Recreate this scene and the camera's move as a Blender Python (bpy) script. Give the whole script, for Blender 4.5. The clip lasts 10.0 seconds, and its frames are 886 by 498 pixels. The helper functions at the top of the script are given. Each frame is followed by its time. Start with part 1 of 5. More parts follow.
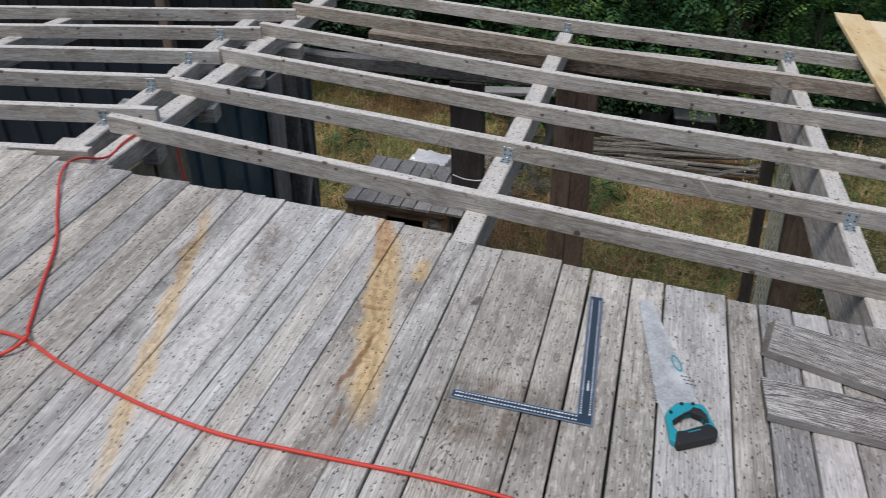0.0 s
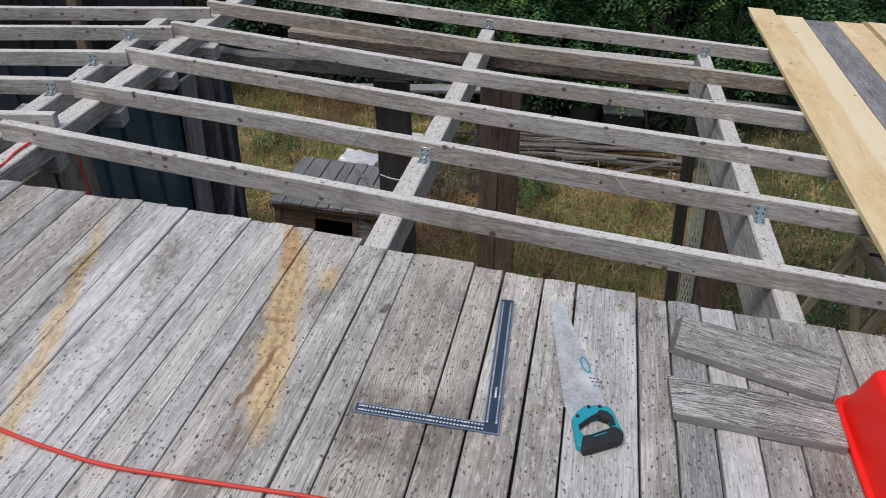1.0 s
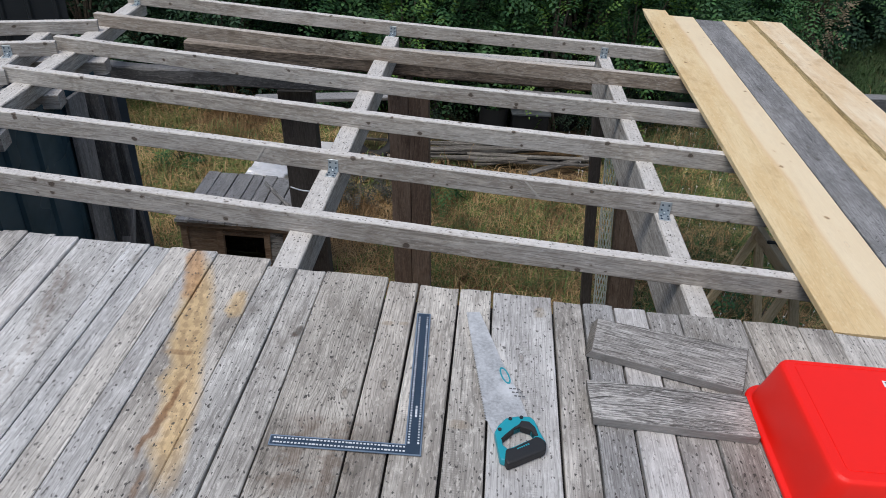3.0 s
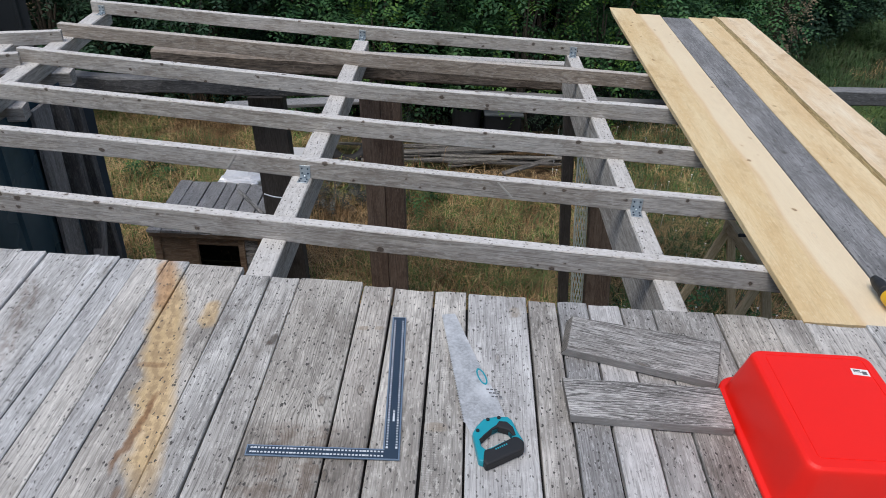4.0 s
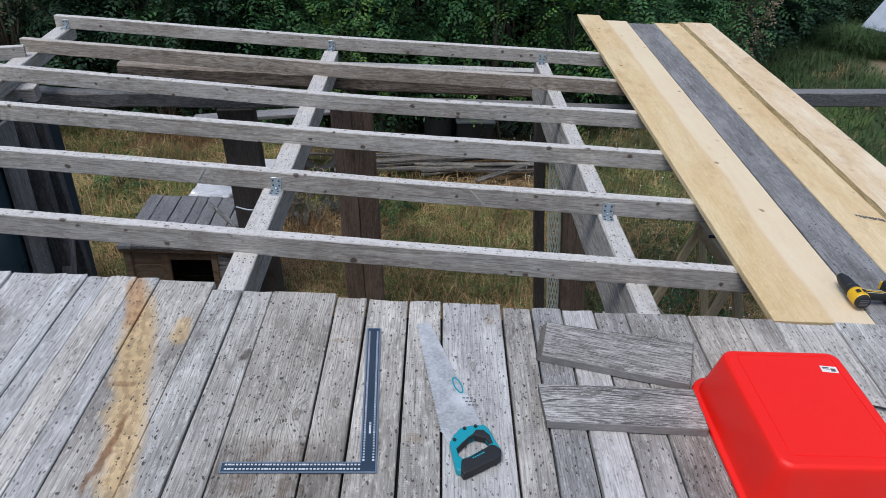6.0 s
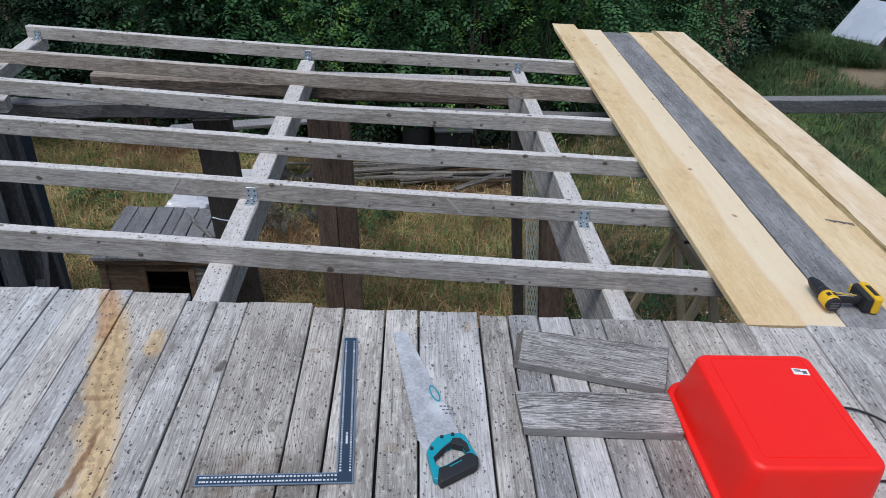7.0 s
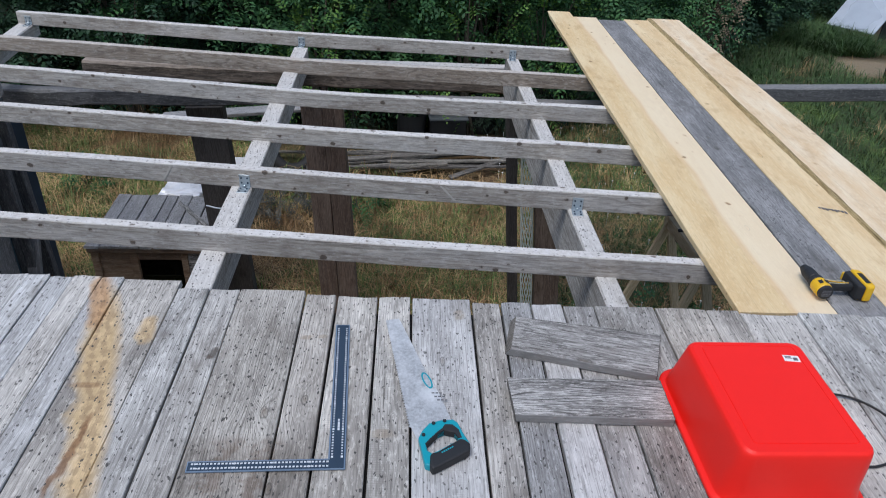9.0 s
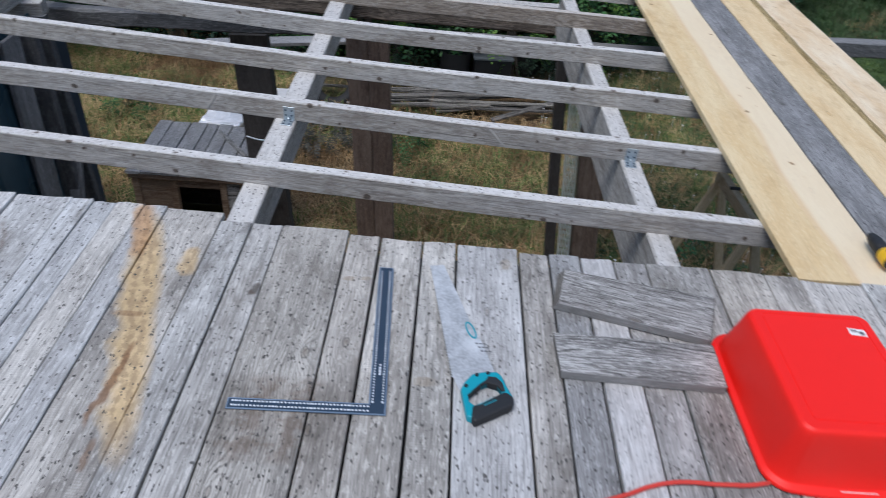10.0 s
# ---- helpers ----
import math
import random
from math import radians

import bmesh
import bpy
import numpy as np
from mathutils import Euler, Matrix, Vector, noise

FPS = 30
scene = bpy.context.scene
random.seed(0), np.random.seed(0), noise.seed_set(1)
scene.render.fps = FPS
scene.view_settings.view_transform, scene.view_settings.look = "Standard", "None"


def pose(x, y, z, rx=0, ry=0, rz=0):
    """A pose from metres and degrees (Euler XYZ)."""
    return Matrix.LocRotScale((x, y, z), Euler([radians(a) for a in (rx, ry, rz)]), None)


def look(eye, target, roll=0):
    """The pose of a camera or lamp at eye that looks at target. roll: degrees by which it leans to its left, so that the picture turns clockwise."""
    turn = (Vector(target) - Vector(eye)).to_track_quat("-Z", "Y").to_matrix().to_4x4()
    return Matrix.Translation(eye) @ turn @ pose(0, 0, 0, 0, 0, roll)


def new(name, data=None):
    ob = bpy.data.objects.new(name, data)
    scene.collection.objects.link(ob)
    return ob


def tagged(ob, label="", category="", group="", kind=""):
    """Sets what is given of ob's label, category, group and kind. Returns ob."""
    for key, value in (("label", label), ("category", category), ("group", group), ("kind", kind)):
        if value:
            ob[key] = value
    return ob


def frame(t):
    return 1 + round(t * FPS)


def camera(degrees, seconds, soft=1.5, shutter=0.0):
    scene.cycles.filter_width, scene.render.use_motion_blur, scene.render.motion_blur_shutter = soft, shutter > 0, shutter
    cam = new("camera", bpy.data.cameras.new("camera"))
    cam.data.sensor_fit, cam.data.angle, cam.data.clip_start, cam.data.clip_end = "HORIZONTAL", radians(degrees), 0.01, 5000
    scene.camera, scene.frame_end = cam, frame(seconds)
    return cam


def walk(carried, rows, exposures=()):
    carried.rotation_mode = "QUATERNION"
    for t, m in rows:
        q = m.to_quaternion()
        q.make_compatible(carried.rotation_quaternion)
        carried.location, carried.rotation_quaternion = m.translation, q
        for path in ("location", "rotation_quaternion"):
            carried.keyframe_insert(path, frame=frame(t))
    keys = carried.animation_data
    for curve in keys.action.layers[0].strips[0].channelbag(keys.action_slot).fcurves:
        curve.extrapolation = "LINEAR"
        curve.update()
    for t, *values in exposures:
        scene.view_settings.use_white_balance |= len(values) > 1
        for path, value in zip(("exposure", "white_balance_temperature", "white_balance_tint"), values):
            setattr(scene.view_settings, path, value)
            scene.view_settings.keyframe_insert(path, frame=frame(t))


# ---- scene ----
cam = camera(64.1, 10.0, soft=0.75, shutter=0.5)
PATH = [
    (0, (-0.053, -1.395, 1.438), (-0.487, 0.215, 0.334), 1.8),
    (0.5, (-0.012, -1.334, 1.431), (-0.338, 0.296, 0.319), 2.1),
    (1, (0.052, -1.296, 1.43), (-0.231, 0.346, 0.323), 2.9),
    (1.5, (0.06, -1.265, 1.432), (-0.158, 0.388, 0.327), 2.6),
    (2, (0.063, -1.245, 1.434), (-0.071, 0.424, 0.34), 2.7),
    (2.5, (0.064, -1.235, 1.432), (-0.028, 0.44, 0.343), 3.4),
    (4, (0.082, -1.231, 1.435), (0.083, 0.453, 0.356), 3.2),
    (4.5, (0.09, -1.231, 1.437), (0.115, 0.459, 0.367), 2.4),
    (5, (0.09, -1.225, 1.434), (0.136, 0.466, 0.367), 2.4),
    (5.5, (0.09, -1.226, 1.436), (0.142, 0.465, 0.37), 2.8),
    (7, (0.108, -1.23, 1.439), (0.229, 0.477, 0.405), 3.2),
    (7.5, (0.114, -1.232, 1.439), (0.259, 0.474, 0.405), 3.6),
    (8, (0.121, -1.231, 1.441), (0.276, 0.472, 0.403), 3.4),
    (8.5, (0.123, -1.229, 1.44), (0.266, 0.472, 0.397), 3.5),
    (9, (0.118, -1.23, 1.432), (0.252, 0.461, 0.372), 3.5),
    (9.5, (0.115, -1.231, 1.405), (0.261, 0.384, 0.235), 4.2),
    (10, (0.067, -1.158, 1.396), (0.121, 0.441, 0.196), 5.3),
]
walk(cam, [(t, look(eye, target, roll)) for t, eye, target, roll in PATH],
     exposures=((0, -0.12, 6720, 10), (2.5, -0.05, 6620, 10), (7.5, -0.06, 6130, 10), (9.0, -0.05, 6080, 10), (10, -0.06, 5950, 10)))

# ---- world, sun, exposure ----
world = bpy.data.worlds.new("overcast_sky")
scene.world = world
world.use_nodes = True
wn = world.node_tree.nodes
wl = world.node_tree.links
sky = wn.new("ShaderNodeTexSky")
sky.sky_type = 'NISHITA'
sky.sun_disc = False
sky.sun_elevation = radians(70)
sky.sun_rotation = radians(200)
sky.dust_density = 3.0
sky.air_density = 1.3
wl.new(sky.outputs[0], wn["Background"].inputs[0])
wn["Background"].inputs[1].default_value = 0.13
sun_data = bpy.data.lights.new("sun", 'SUN')
sun_data.energy = 1.7
sun_data.angle = radians(28)
sun_data.color = (1.0, 0.98, 0.95)
sun = new("sun", sun_data)
sun.matrix_world = look((-4.0, -3.3, 10.6), (0, 0, 0))
scene.view_settings.exposure = 0.0


# ---- materials ----
class Nodes:
    """Short hand for building a node material."""

    def __init__(self, name):
        self.mat = bpy.data.materials.new(name)
        self.mat.use_nodes = True
        self.t = self.mat.node_tree
        self.bsdf = self.t.nodes["Principled BSDF"]

    def add(self, kind, **inputs):
        n = self.t.nodes.new(kind)
        for k, v in inputs.items():
            self.put(n, k, v)
        return n

    def put(self, n, k, v):
        key = int(k[1:]) if k[0] == "i" and k[1:].isdigit() else k.replace("_", " ")
        if isinstance(v, bpy.types.NodeSocket):
            self.t.links.new(v, n.inputs[key])
        else:
            n.inputs[key].default_value = v

    def math(self, op, a, b=0.5, clamp=False):
        n = self.add("ShaderNodeMath", i0=a, i1=b)
        n.operation = op
        n.use_clamp = clamp
        return n.outputs[0]

    def mix(self, fac, a, b, mode='MIX'):
        n = self.t.nodes.new("ShaderNodeMix")
        n.data_type = 'RGBA'
        n.blend_type = mode
        for idx, v in ((0, fac), (6, a), (7, b)):
            if isinstance(v, bpy.types.NodeSocket):
                self.t.links.new(v, n.inputs[idx])
            else:
                n.inputs[idx].default_value = v if idx == 0 else (*v, 1)
        return n.outputs[2]

    def ramp(self, fac, stops):
        if len(stops) == 2 and all(isinstance(c, (int, float)) for _, c in stops):
            (p0, c0), (p1, c1) = stops
            n = self.t.nodes.new("ShaderNodeMapRange")
            for k, v in enumerate((fac, p0, p1, c0, c1)):
                self.put(n, "i%d" % k, v)
            return n.outputs[0]
        n = self.add("ShaderNodeValToRGB", i0=fac)
        e = n.color_ramp.elements
        while len(e) < len(stops):
            e.new(0.5)
        for s, (p, c) in zip(e, stops):
            s.position = p
            s.color = (c, c, c, 1) if isinstance(c, (int, float)) else (*c, 1)
        return n.outputs[0]

    def coords(self, scale=(1, 1, 1), jitter=True, generated="Object"):
        tc = self.add("ShaderNodeTexCoord")
        v = tc.outputs[generated]
        if jitter:
            r = self.add("ShaderNodeObjectInfo").outputs["Random"]
            off = self.add("ShaderNodeCombineXYZ", i0=self.math('MULTIPLY', r, 37.0), i1=self.math('MULTIPLY', r, 91.0), i2=self.math('MULTIPLY', r, 13.0))
            add = self.add("ShaderNodeVectorMath", i0=v, i1=off.outputs[0])
            v = add.outputs[0]
        m = self.add("ShaderNodeVectorMath", i0=v, i1=scale)
        m.operation = 'MULTIPLY'
        return m.outputs[0]

    def noise(self, vec, scale=1.0, detail=4.0, rough=0.55, distort=0.0):
        n = self.add("ShaderNodeTexNoise", Vector=vec, Scale=scale, Detail=detail, Roughness=rough, Distortion=distort)
        return n.outputs[0]

    def voronoi(self, vec, scale=1.0, feature='F1', rand=1.0):
        n = self.add("ShaderNodeTexVoronoi", Vector=vec, Scale=scale, Randomness=rand)
        n.feature = feature
        return n

    def bump(self, height, strength=0.3, dist=0.01):
        b = self.add("ShaderNodeBump", Height=height, Strength=strength, Distance=dist)
        self.put(self.bsdf, "Normal", b.outputs[0])

    def finish(self, colour, rough=0.8, metal=0.0):
        self.put(self.bsdf, "Base_Color", colour if isinstance(colour, bpy.types.NodeSocket) else (*colour, 1))
        self.put(self.bsdf, "Roughness", rough)
        self.put(self.bsdf, "Metallic", metal)
        return self.mat


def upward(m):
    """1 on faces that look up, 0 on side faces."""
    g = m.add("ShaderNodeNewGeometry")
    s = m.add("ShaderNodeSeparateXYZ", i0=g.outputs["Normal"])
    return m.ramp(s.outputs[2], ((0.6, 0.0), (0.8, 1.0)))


def wood_material(name, dark, mid, pale, bleach=0.5, knots=0.6, drops=0.0, vary=0.35, stain=None, rough=0.85, knot_scale=6.0, knot_gate=0.6, knot_size=0.7, grainy=1.0, top_lit=0.0, gs=1.0, rings=0.0, ring_gap=0.008, knot_edge=7.0, warm=0.0, saw=0.0, sapwood=False):
    """Sawn wood with the grain along the local x axis; drops: rain spots on upward faces; stain: (cx, cy, len, width) of a resin patch."""
    m = Nodes(name)
    rnd = m.add("ShaderNodeObjectInfo").outputs["Random"]
    base = m.coords((1, 1, 1))
    warp = m.noise(m.coords((1.2 * gs, 5 * gs, 5 * gs)), 2.0, 2.0)
    grainv = m.add("ShaderNodeVectorMath", i0=m.coords((1.6 * gs, 55 * gs, 55 * gs)), i1=m.add("ShaderNodeCombineXYZ", i1=m.math('MULTIPLY', warp, 9.0), i2=m.math('MULTIPLY', warp, 5.0)).outputs[0]).outputs[0]
    grain = m.noise(grainv, 1.0, 6.0, 0.62, 0.4)
    fine = m.noise(m.coords((9 * gs, 260 * gs, 260 * gs)), 1.0, 3.0, 0.6)
    patch = m.noise(m.coords((1.1, 5.0, 5.0)), 1.6, 5.0, 0.6)
    spotn = m.noise(base, 38.0, 4.0, 0.65)
    bands = m.math('SINE', m.math('ADD', m.math('MULTIPLY', m.noise(m.coords((0.9 * gs, 9 * gs, 9 * gs)), 1.0, 2.0), 60.0), m.math('MULTIPLY', warp, 30.0)))
    c = m.mix(m.ramp(grain, ((0.47 - 0.2 / grainy, 0.0), (0.47 + 0.17 / grainy, 1.0))), dark if grainy > 0.7 else tuple(0.5 * (p + q) for p, q in zip(dark, mid)), mid)
    c = m.mix(m.math('MULTIPLY', m.ramp(bands, ((0.62, 0.0), (0.97, 1.0))), 0.34 * grainy), c, dark)
    c = m.mix(m.math('MULTIPLY', m.ramp(patch, ((0.42, 0.0), (0.68, 1.0))), bleach), c, pale)
    c = m.mix(m.math('MULTIPLY', m.ramp(fine, ((0.47, 0.0), (0.62, 1.0))), 0.62 * grainy), c, tuple(d * 0.75 for d in dark))
    crackn = m.noise(m.coords((2.3 * gs, 120 * gs, 120 * gs)), 1.0, 3.0, 0.5, 0.6)
    c = m.mix(m.math('MULTIPLY', m.ramp(crackn, ((0.64, 0.0), (0.71, 1.0))), 0.75 * grainy), c, tuple(d * 0.45 for d in dark))
    weath = m.noise(m.coords((30 * gs, 90 * gs, 90 * gs)), 1.0, 5.0, 0.7)
    c = m.mix(m.math('MULTIPLY', m.ramp(weath, ((0.53, 0.0), (0.64, 1.0))), 0.45), c, pale)
    c = m.mix(m.math('MULTIPLY', m.ramp(spotn, ((0.58, 0.0), (0.72, 1.0))), 0.3), c, tuple(d * 0.7 for d in dark))
    dirt = m.noise(m.coords((1.7, 3.4, 3.4)), 2.2, 6.0, 0.7)
    c = m.mix(m.math('MULTIPLY', m.ramp(dirt, ((0.54, 0.0), (0.72, 1.0))), 0.6), c, (dark[0] * 0.75, dark[1] * 0.68, dark[2] * 0.6))
    if rings:
        # growth rings: lines along the piece that swing round knots
        flat = m.coords((3.2, 7.5, 0.0))
        kv = m.voronoi(m.add("ShaderNodeVectorMath", i0=flat, i1=m.add("ShaderNodeCombineXYZ", i0=m.math('MULTIPLY', patch, 0.3), i1=m.math('MULTIPLY', warp, 0.25)).outputs[0]).outputs[0])
        live = m.ramp(m.add("ShaderNodeSeparateColor", i0=kv.outputs["Color"]).outputs[2], ((0.3, 0.0), (0.5, 1.0)))
        hump = m.math('MULTIPLY', m.ramp(kv.outputs["Distance"], ((0.0, 1.0), (0.1, 0.75), (0.3, 0.25), (0.6, 0.0))), live)
        across = m.add("ShaderNodeSeparateXYZ", i0=m.coords((1, 1, 1))).outputs[1]
        field = m.math('ADD', m.math('MULTIPLY', across, 6.283 / ring_gap), m.math('MULTIPLY', m.noise(m.coords((1.9, 8.0, 8.0)), 1.0, 2.0), 62.0))
        field = m.math('ADD', m.math('ADD', field, m.math('MULTIPLY', hump, 34.0)), m.math('MULTIPLY', weath, 2.2))
        line = m.ramp(m.math('SINE', field), ((0.1, 0.0), (0.95, 1.0)))
        broken = m.ramp(m.noise(m.coords((12.0, 90.0, 90.0)), 1.0, 4.0, 0.7), ((0.36, 0.05), (0.6, 1.0)))
        region = m.ramp(m.noise(m.coords((1.5, 8.0, 8.0)), 1.0, 3.0), ((0.36, 0.25), (0.6, 1.0)))
        c = m.mix(m.math('MULTIPLY', m.math('MULTIPLY', line, m.math('MULTIPLY', broken, region)), rings), c, tuple(d * 0.62 for d in dark))
        core = m.math('MULTIPLY', m.ramp(m.math('ADD', kv.outputs["Distance"], m.math('MULTIPLY', weath, 0.05)), ((0.045, 1.0), (0.10, 0.0))), live)
        c = m.mix(m.math('MULTIPLY', core, 0.6), c, (dark[0] * 1.05, dark[1] * 0.9, dark[2] * 0.72))
        rim = m.ramp(m.math('ABSOLUTE', m.math('SUBTRACT', m.math('ADD', kv.outputs["Distance"], m.math('MULTIPLY', weath, 0.05)), 0.092)), ((0.0, 1.0), (0.017, 0.0)))
        c = m.mix(m.math('MULTIPLY', m.math('MULTIPLY', rim, live), 0.65), c, tuple(d * 0.4 for d in dark))
    if saw:
        # rows of the saw blade's marks across the board, worn off in places
        alongx = m.add("ShaderNodeSeparateXYZ", i0=m.coords((1, 1, 1))).outputs[0]
        rowsn = m.math('SINE', m.math('ADD', m.math('MULTIPLY', alongx, 6.283 / 0.0075), m.math('MULTIPLY', m.noise(m.coords((2.0, 6.0, 6.0)), 1.0, 2.0), 16.0)))
        worn = m.ramp(m.noise(m.coords((1.8, 9.0, 9.0)), 1.0, 4.0, 0.6), ((0.5, 0.0), (0.62, 1.0)))
        chosen = m.ramp(m.math('FRACT', m.math('MULTIPLY', rnd, 5.17)), ((0.35, 0.15), (0.6, 1.0)))
        c = m.mix(m.math('MULTIPLY', m.math('MULTIPLY', m.ramp(rowsn, ((0.0, 0.0), (0.9, 1.0))), worn), m.math('MULTIPLY', chosen, saw)), c, tuple(d * 0.95 for d in dark))
    if warm:
        hue = m.math('FRACT', m.math('MULTIPLY', rnd, 7.31))
        c = m.mix(1.0, c, m.mix(hue, (1.0 + warm, 1.0, 1.0 - 1.7 * warm), (1.0 - 0.7 * warm, 1.0, 1.0 + 0.7 * warm)), 'MULTIPLY')
    if sapwood:
        # pale sapwood beyond a wandering line, with a warm border
        side_y = m.math('ADD', m.add("ShaderNodeSeparateXYZ", i0=m.add("ShaderNodeTexCoord").outputs["Object"]).outputs[1], m.math('MULTIPLY', m.noise(m.coords((1.3, 1.3, 1.3)), 1.0, 2.0), 0.09))
        c = m.mix(m.ramp(m.math('ADD', m.math('MULTIPLY', side_y, -8.0), 0.75), ((0.38, 0.0), (0.66, 0.65))), c, (0.81, 0.70, 0.52))
        c = m.mix(m.ramp(m.math('ABSOLUTE', m.math('SUBTRACT', side_y, 0.026)), ((0.0, 0.4), (0.022, 0.0))), c, (0.62, 0.40, 0.19))
    # whole-piece tone
    tone = m.math('ADD', m.math('MULTIPLY', rnd, vary), 1.0 - vary / 2)
    gain = m.add("ShaderNodeCombineColor", i0=tone, i1=tone, i2=m.math('ADD', m.math('MULTIPLY', tone, 0.9), 0.1))
    c = m.mix(1.0, c, gain.outputs[0], 'MULTIPLY')
    # upward faces mixed towards pale: sky light on the tops put into the colour
    if top_lit:
        c = m.mix(m.math('MULTIPLY', upward(m), m.ramp(spotn, ((0.3, top_lit * 1.2), (0.75, top_lit * 0.4)))), c, pale)
    if knots:
        kn = m.voronoi(m.add("ShaderNodeVectorMath", i0=m.coords((knot_scale * 0.8, knot_scale, knot_scale)), i1=m.add("ShaderNodeCombineXYZ", i0=m.math('MULTIPLY', spotn, 0.42), i1=m.math('MULTIPLY', spotn, 0.3), i2=m.math('MULTIPLY', weath, 0.3)).outputs[0]).outputs[0])
        gate = m.add("ShaderNodeSeparateColor", i0=kn.outputs["Color"]).outputs[0]
        size = m.math('MULTIPLY', m.math('SUBTRACT', gate, knot_gate, True), knot_size)
        inside = m.math('SUBTRACT', size, kn.outputs["Distance"])
        mask = m.ramp(m.math('MULTIPLY', inside, knot_edge), ((0.0, 0.0), (0.8, 1.0)))
        ring = m.ramp(m.math('SINE', m.math('MULTIPLY', kn.outputs["Distance"], 90.0)), ((0.2, 0.1), (0.8, 0.7)))
        kc = m.mix(ring, tuple(d * 0.28 for d in dark), (dark[0] * 0.8, dark[1] * 0.62, dark[2] * 0.48))
        halo = m.ramp(m.math('MULTIPLY', m.math('ADD', inside, 0.09), 9.0), ((0.0, 0.0), (1.0, 1.0)))
        c = m.mix(m.math('MULTIPLY', m.math('MULTIPLY', halo, m.ramp(gate, ((knot_gate, 0.0), (min(0.99, knot_gate + 0.1), 1.0)))), 0.3 * knots), c, (dark[0] * 0.9, dark[1] * 0.75, dark[2] * 0.62))
        c = m.mix(m.math('MULTIPLY', mask, knots), c, kc)
    for cx, cy, ln, wd, lean, strength, lo, hi, solid in stain or ():
        tc = m.add("ShaderNodeNewGeometry").outputs["Position"]
        sep = m.add("ShaderNodeSeparateXYZ", i0=tc)
        wob = m.noise(tc, 7.0, 4.0)
        wob2 = m.noise(m.add("ShaderNodeVectorMath", i0=tc, i1=(1, 0.3, 1)).outputs[0], 30.0, 5.0, 0.65)
        run = m.math('SUBTRACT', sep.outputs[1], cy)
        dx = m.math('DIVIDE', m.math('ABSOLUTE', run), ln)
        mid_x = m.math('ADD', m.math('MULTIPLY', run, lean), m.math('ADD', cx - 0.04, m.math('MULTIPLY', wob, 0.08)))
        dy = m.math('DIVIDE', m.math('ABSOLUTE', m.math('SUBTRACT', sep.outputs[0], mid_x)), wd)
        r = m.math('ADD', m.math('POWER', dx, 4.0), m.math('POWER', dy, 2.0))
        r = m.math('ADD', r, m.math('MULTIPLY', m.math('SUBTRACT', wob, 0.5), 0.8))
        mask = m.ramp(r, ((0.25, 1.0), (1.2, 0.0)))
        amber = m.mix(m.ramp(wob2, ((0.3, 0.0), (0.62, 1.0))), lo, hi)
        tinted = m.mix(1.0, c, amber, 'MULTIPLY')
        if solid:
            tinted = m.mix(0.72, tinted, m.mix(m.ramp(wob2, ((0.35, 0.0), (0.65, 1.0))), tuple(0.8 * v for v in solid), solid))
        c = m.mix(m.math('MULTIPLY', mask, strength), c, tinted)
        crack = m.ramp(m.math('ADD', m.math('ABSOLUTE', m.math('SUBTRACT', dy, 0.25)), m.math('MULTIPLY', m.math('SUBTRACT', wob2, 0.55), 1.1)), ((0.0, 1.0), (0.12, 0.0)))
        c = m.mix(m.math('MULTIPLY', m.math('MULTIPLY', crack, mask), 0.35 * strength), c, (0.15, 0.085, 0.05))
    if drops:
        up = upward(m)
        for sc, lim, seed in ((27.0, 0.105, 0.0), (40.0, 0.135, 3.7), (60.0, 0.17, 8.1)):
            dv = m.add("ShaderNodeVectorMath", i0=m.coords((0.62, 1.1, 1.0)), i1=(seed, seed * 2, 0)).outputs[0]
            wav = m.add("ShaderNodeVectorMath", i0=dv, i1=m.add("ShaderNodeCombineXYZ", i0=m.math('MULTIPLY', weath, 0.016), i1=m.math('MULTIPLY', spotn, 0.022)).outputs[0]).outputs[0]
            v = m.voronoi(wav, sc)
            v.voronoi_dimensions = '2D'
            rr = m.add("ShaderNodeSeparateColor", i0=v.outputs["Color"]).outputs[1]
            lim_n = m.math('MULTIPLY', m.math('SUBTRACT', rr, 0.25, True), lim * 1.5)
            mk = m.ramp(m.math('MULTIPLY', m.math('SUBTRACT', lim_n, v.outputs["Distance"]), 18.0), ((0.0, 0.0), (0.5, 1.0)))
            wet = m.math('MULTIPLY', m.math('MULTIPLY', mk, up), m.math('MULTIPLY', m.math('ADD', m.math('MULTIPLY', rr, 0.75), 0.25), drops))
            c = m.mix(wet, c, tuple(d * 0.36 for d in dark))
    m.bump(m.math('ADD', m.math('MULTIPLY', grain, 0.7), m.math('MULTIPLY', fine, 0.3)), 0.6, 0.004)
    return m.finish(c, rough)


GREY_DARK, GREY_MID, GREY_PALE = (0.155, 0.146, 0.138), (0.44, 0.43, 0.42), (0.78, 0.77, 0.755)
AMBER = ((1.20, 0.90, 0.51), (1.30, 1.02, 0.64), (0.66, 0.475, 0.245))
RUST = ((0.75, 0.42, 0.24), (1.0, 0.66, 0.42), (0.50, 0.32, 0.17))
BURN = ((0.5, 0.3, 0.2), (0.7, 0.45, 0.3), (0.20, 0.11, 0.055))
PITCH = ((0.4, 0.38, 0.36), (0.6, 0.57, 0.54), (0.06, 0.052, 0.046))
KNOT = ((0.8, 0.7, 0.55), (1.0, 0.9, 0.75), (0.34, 0.28, 0.2))
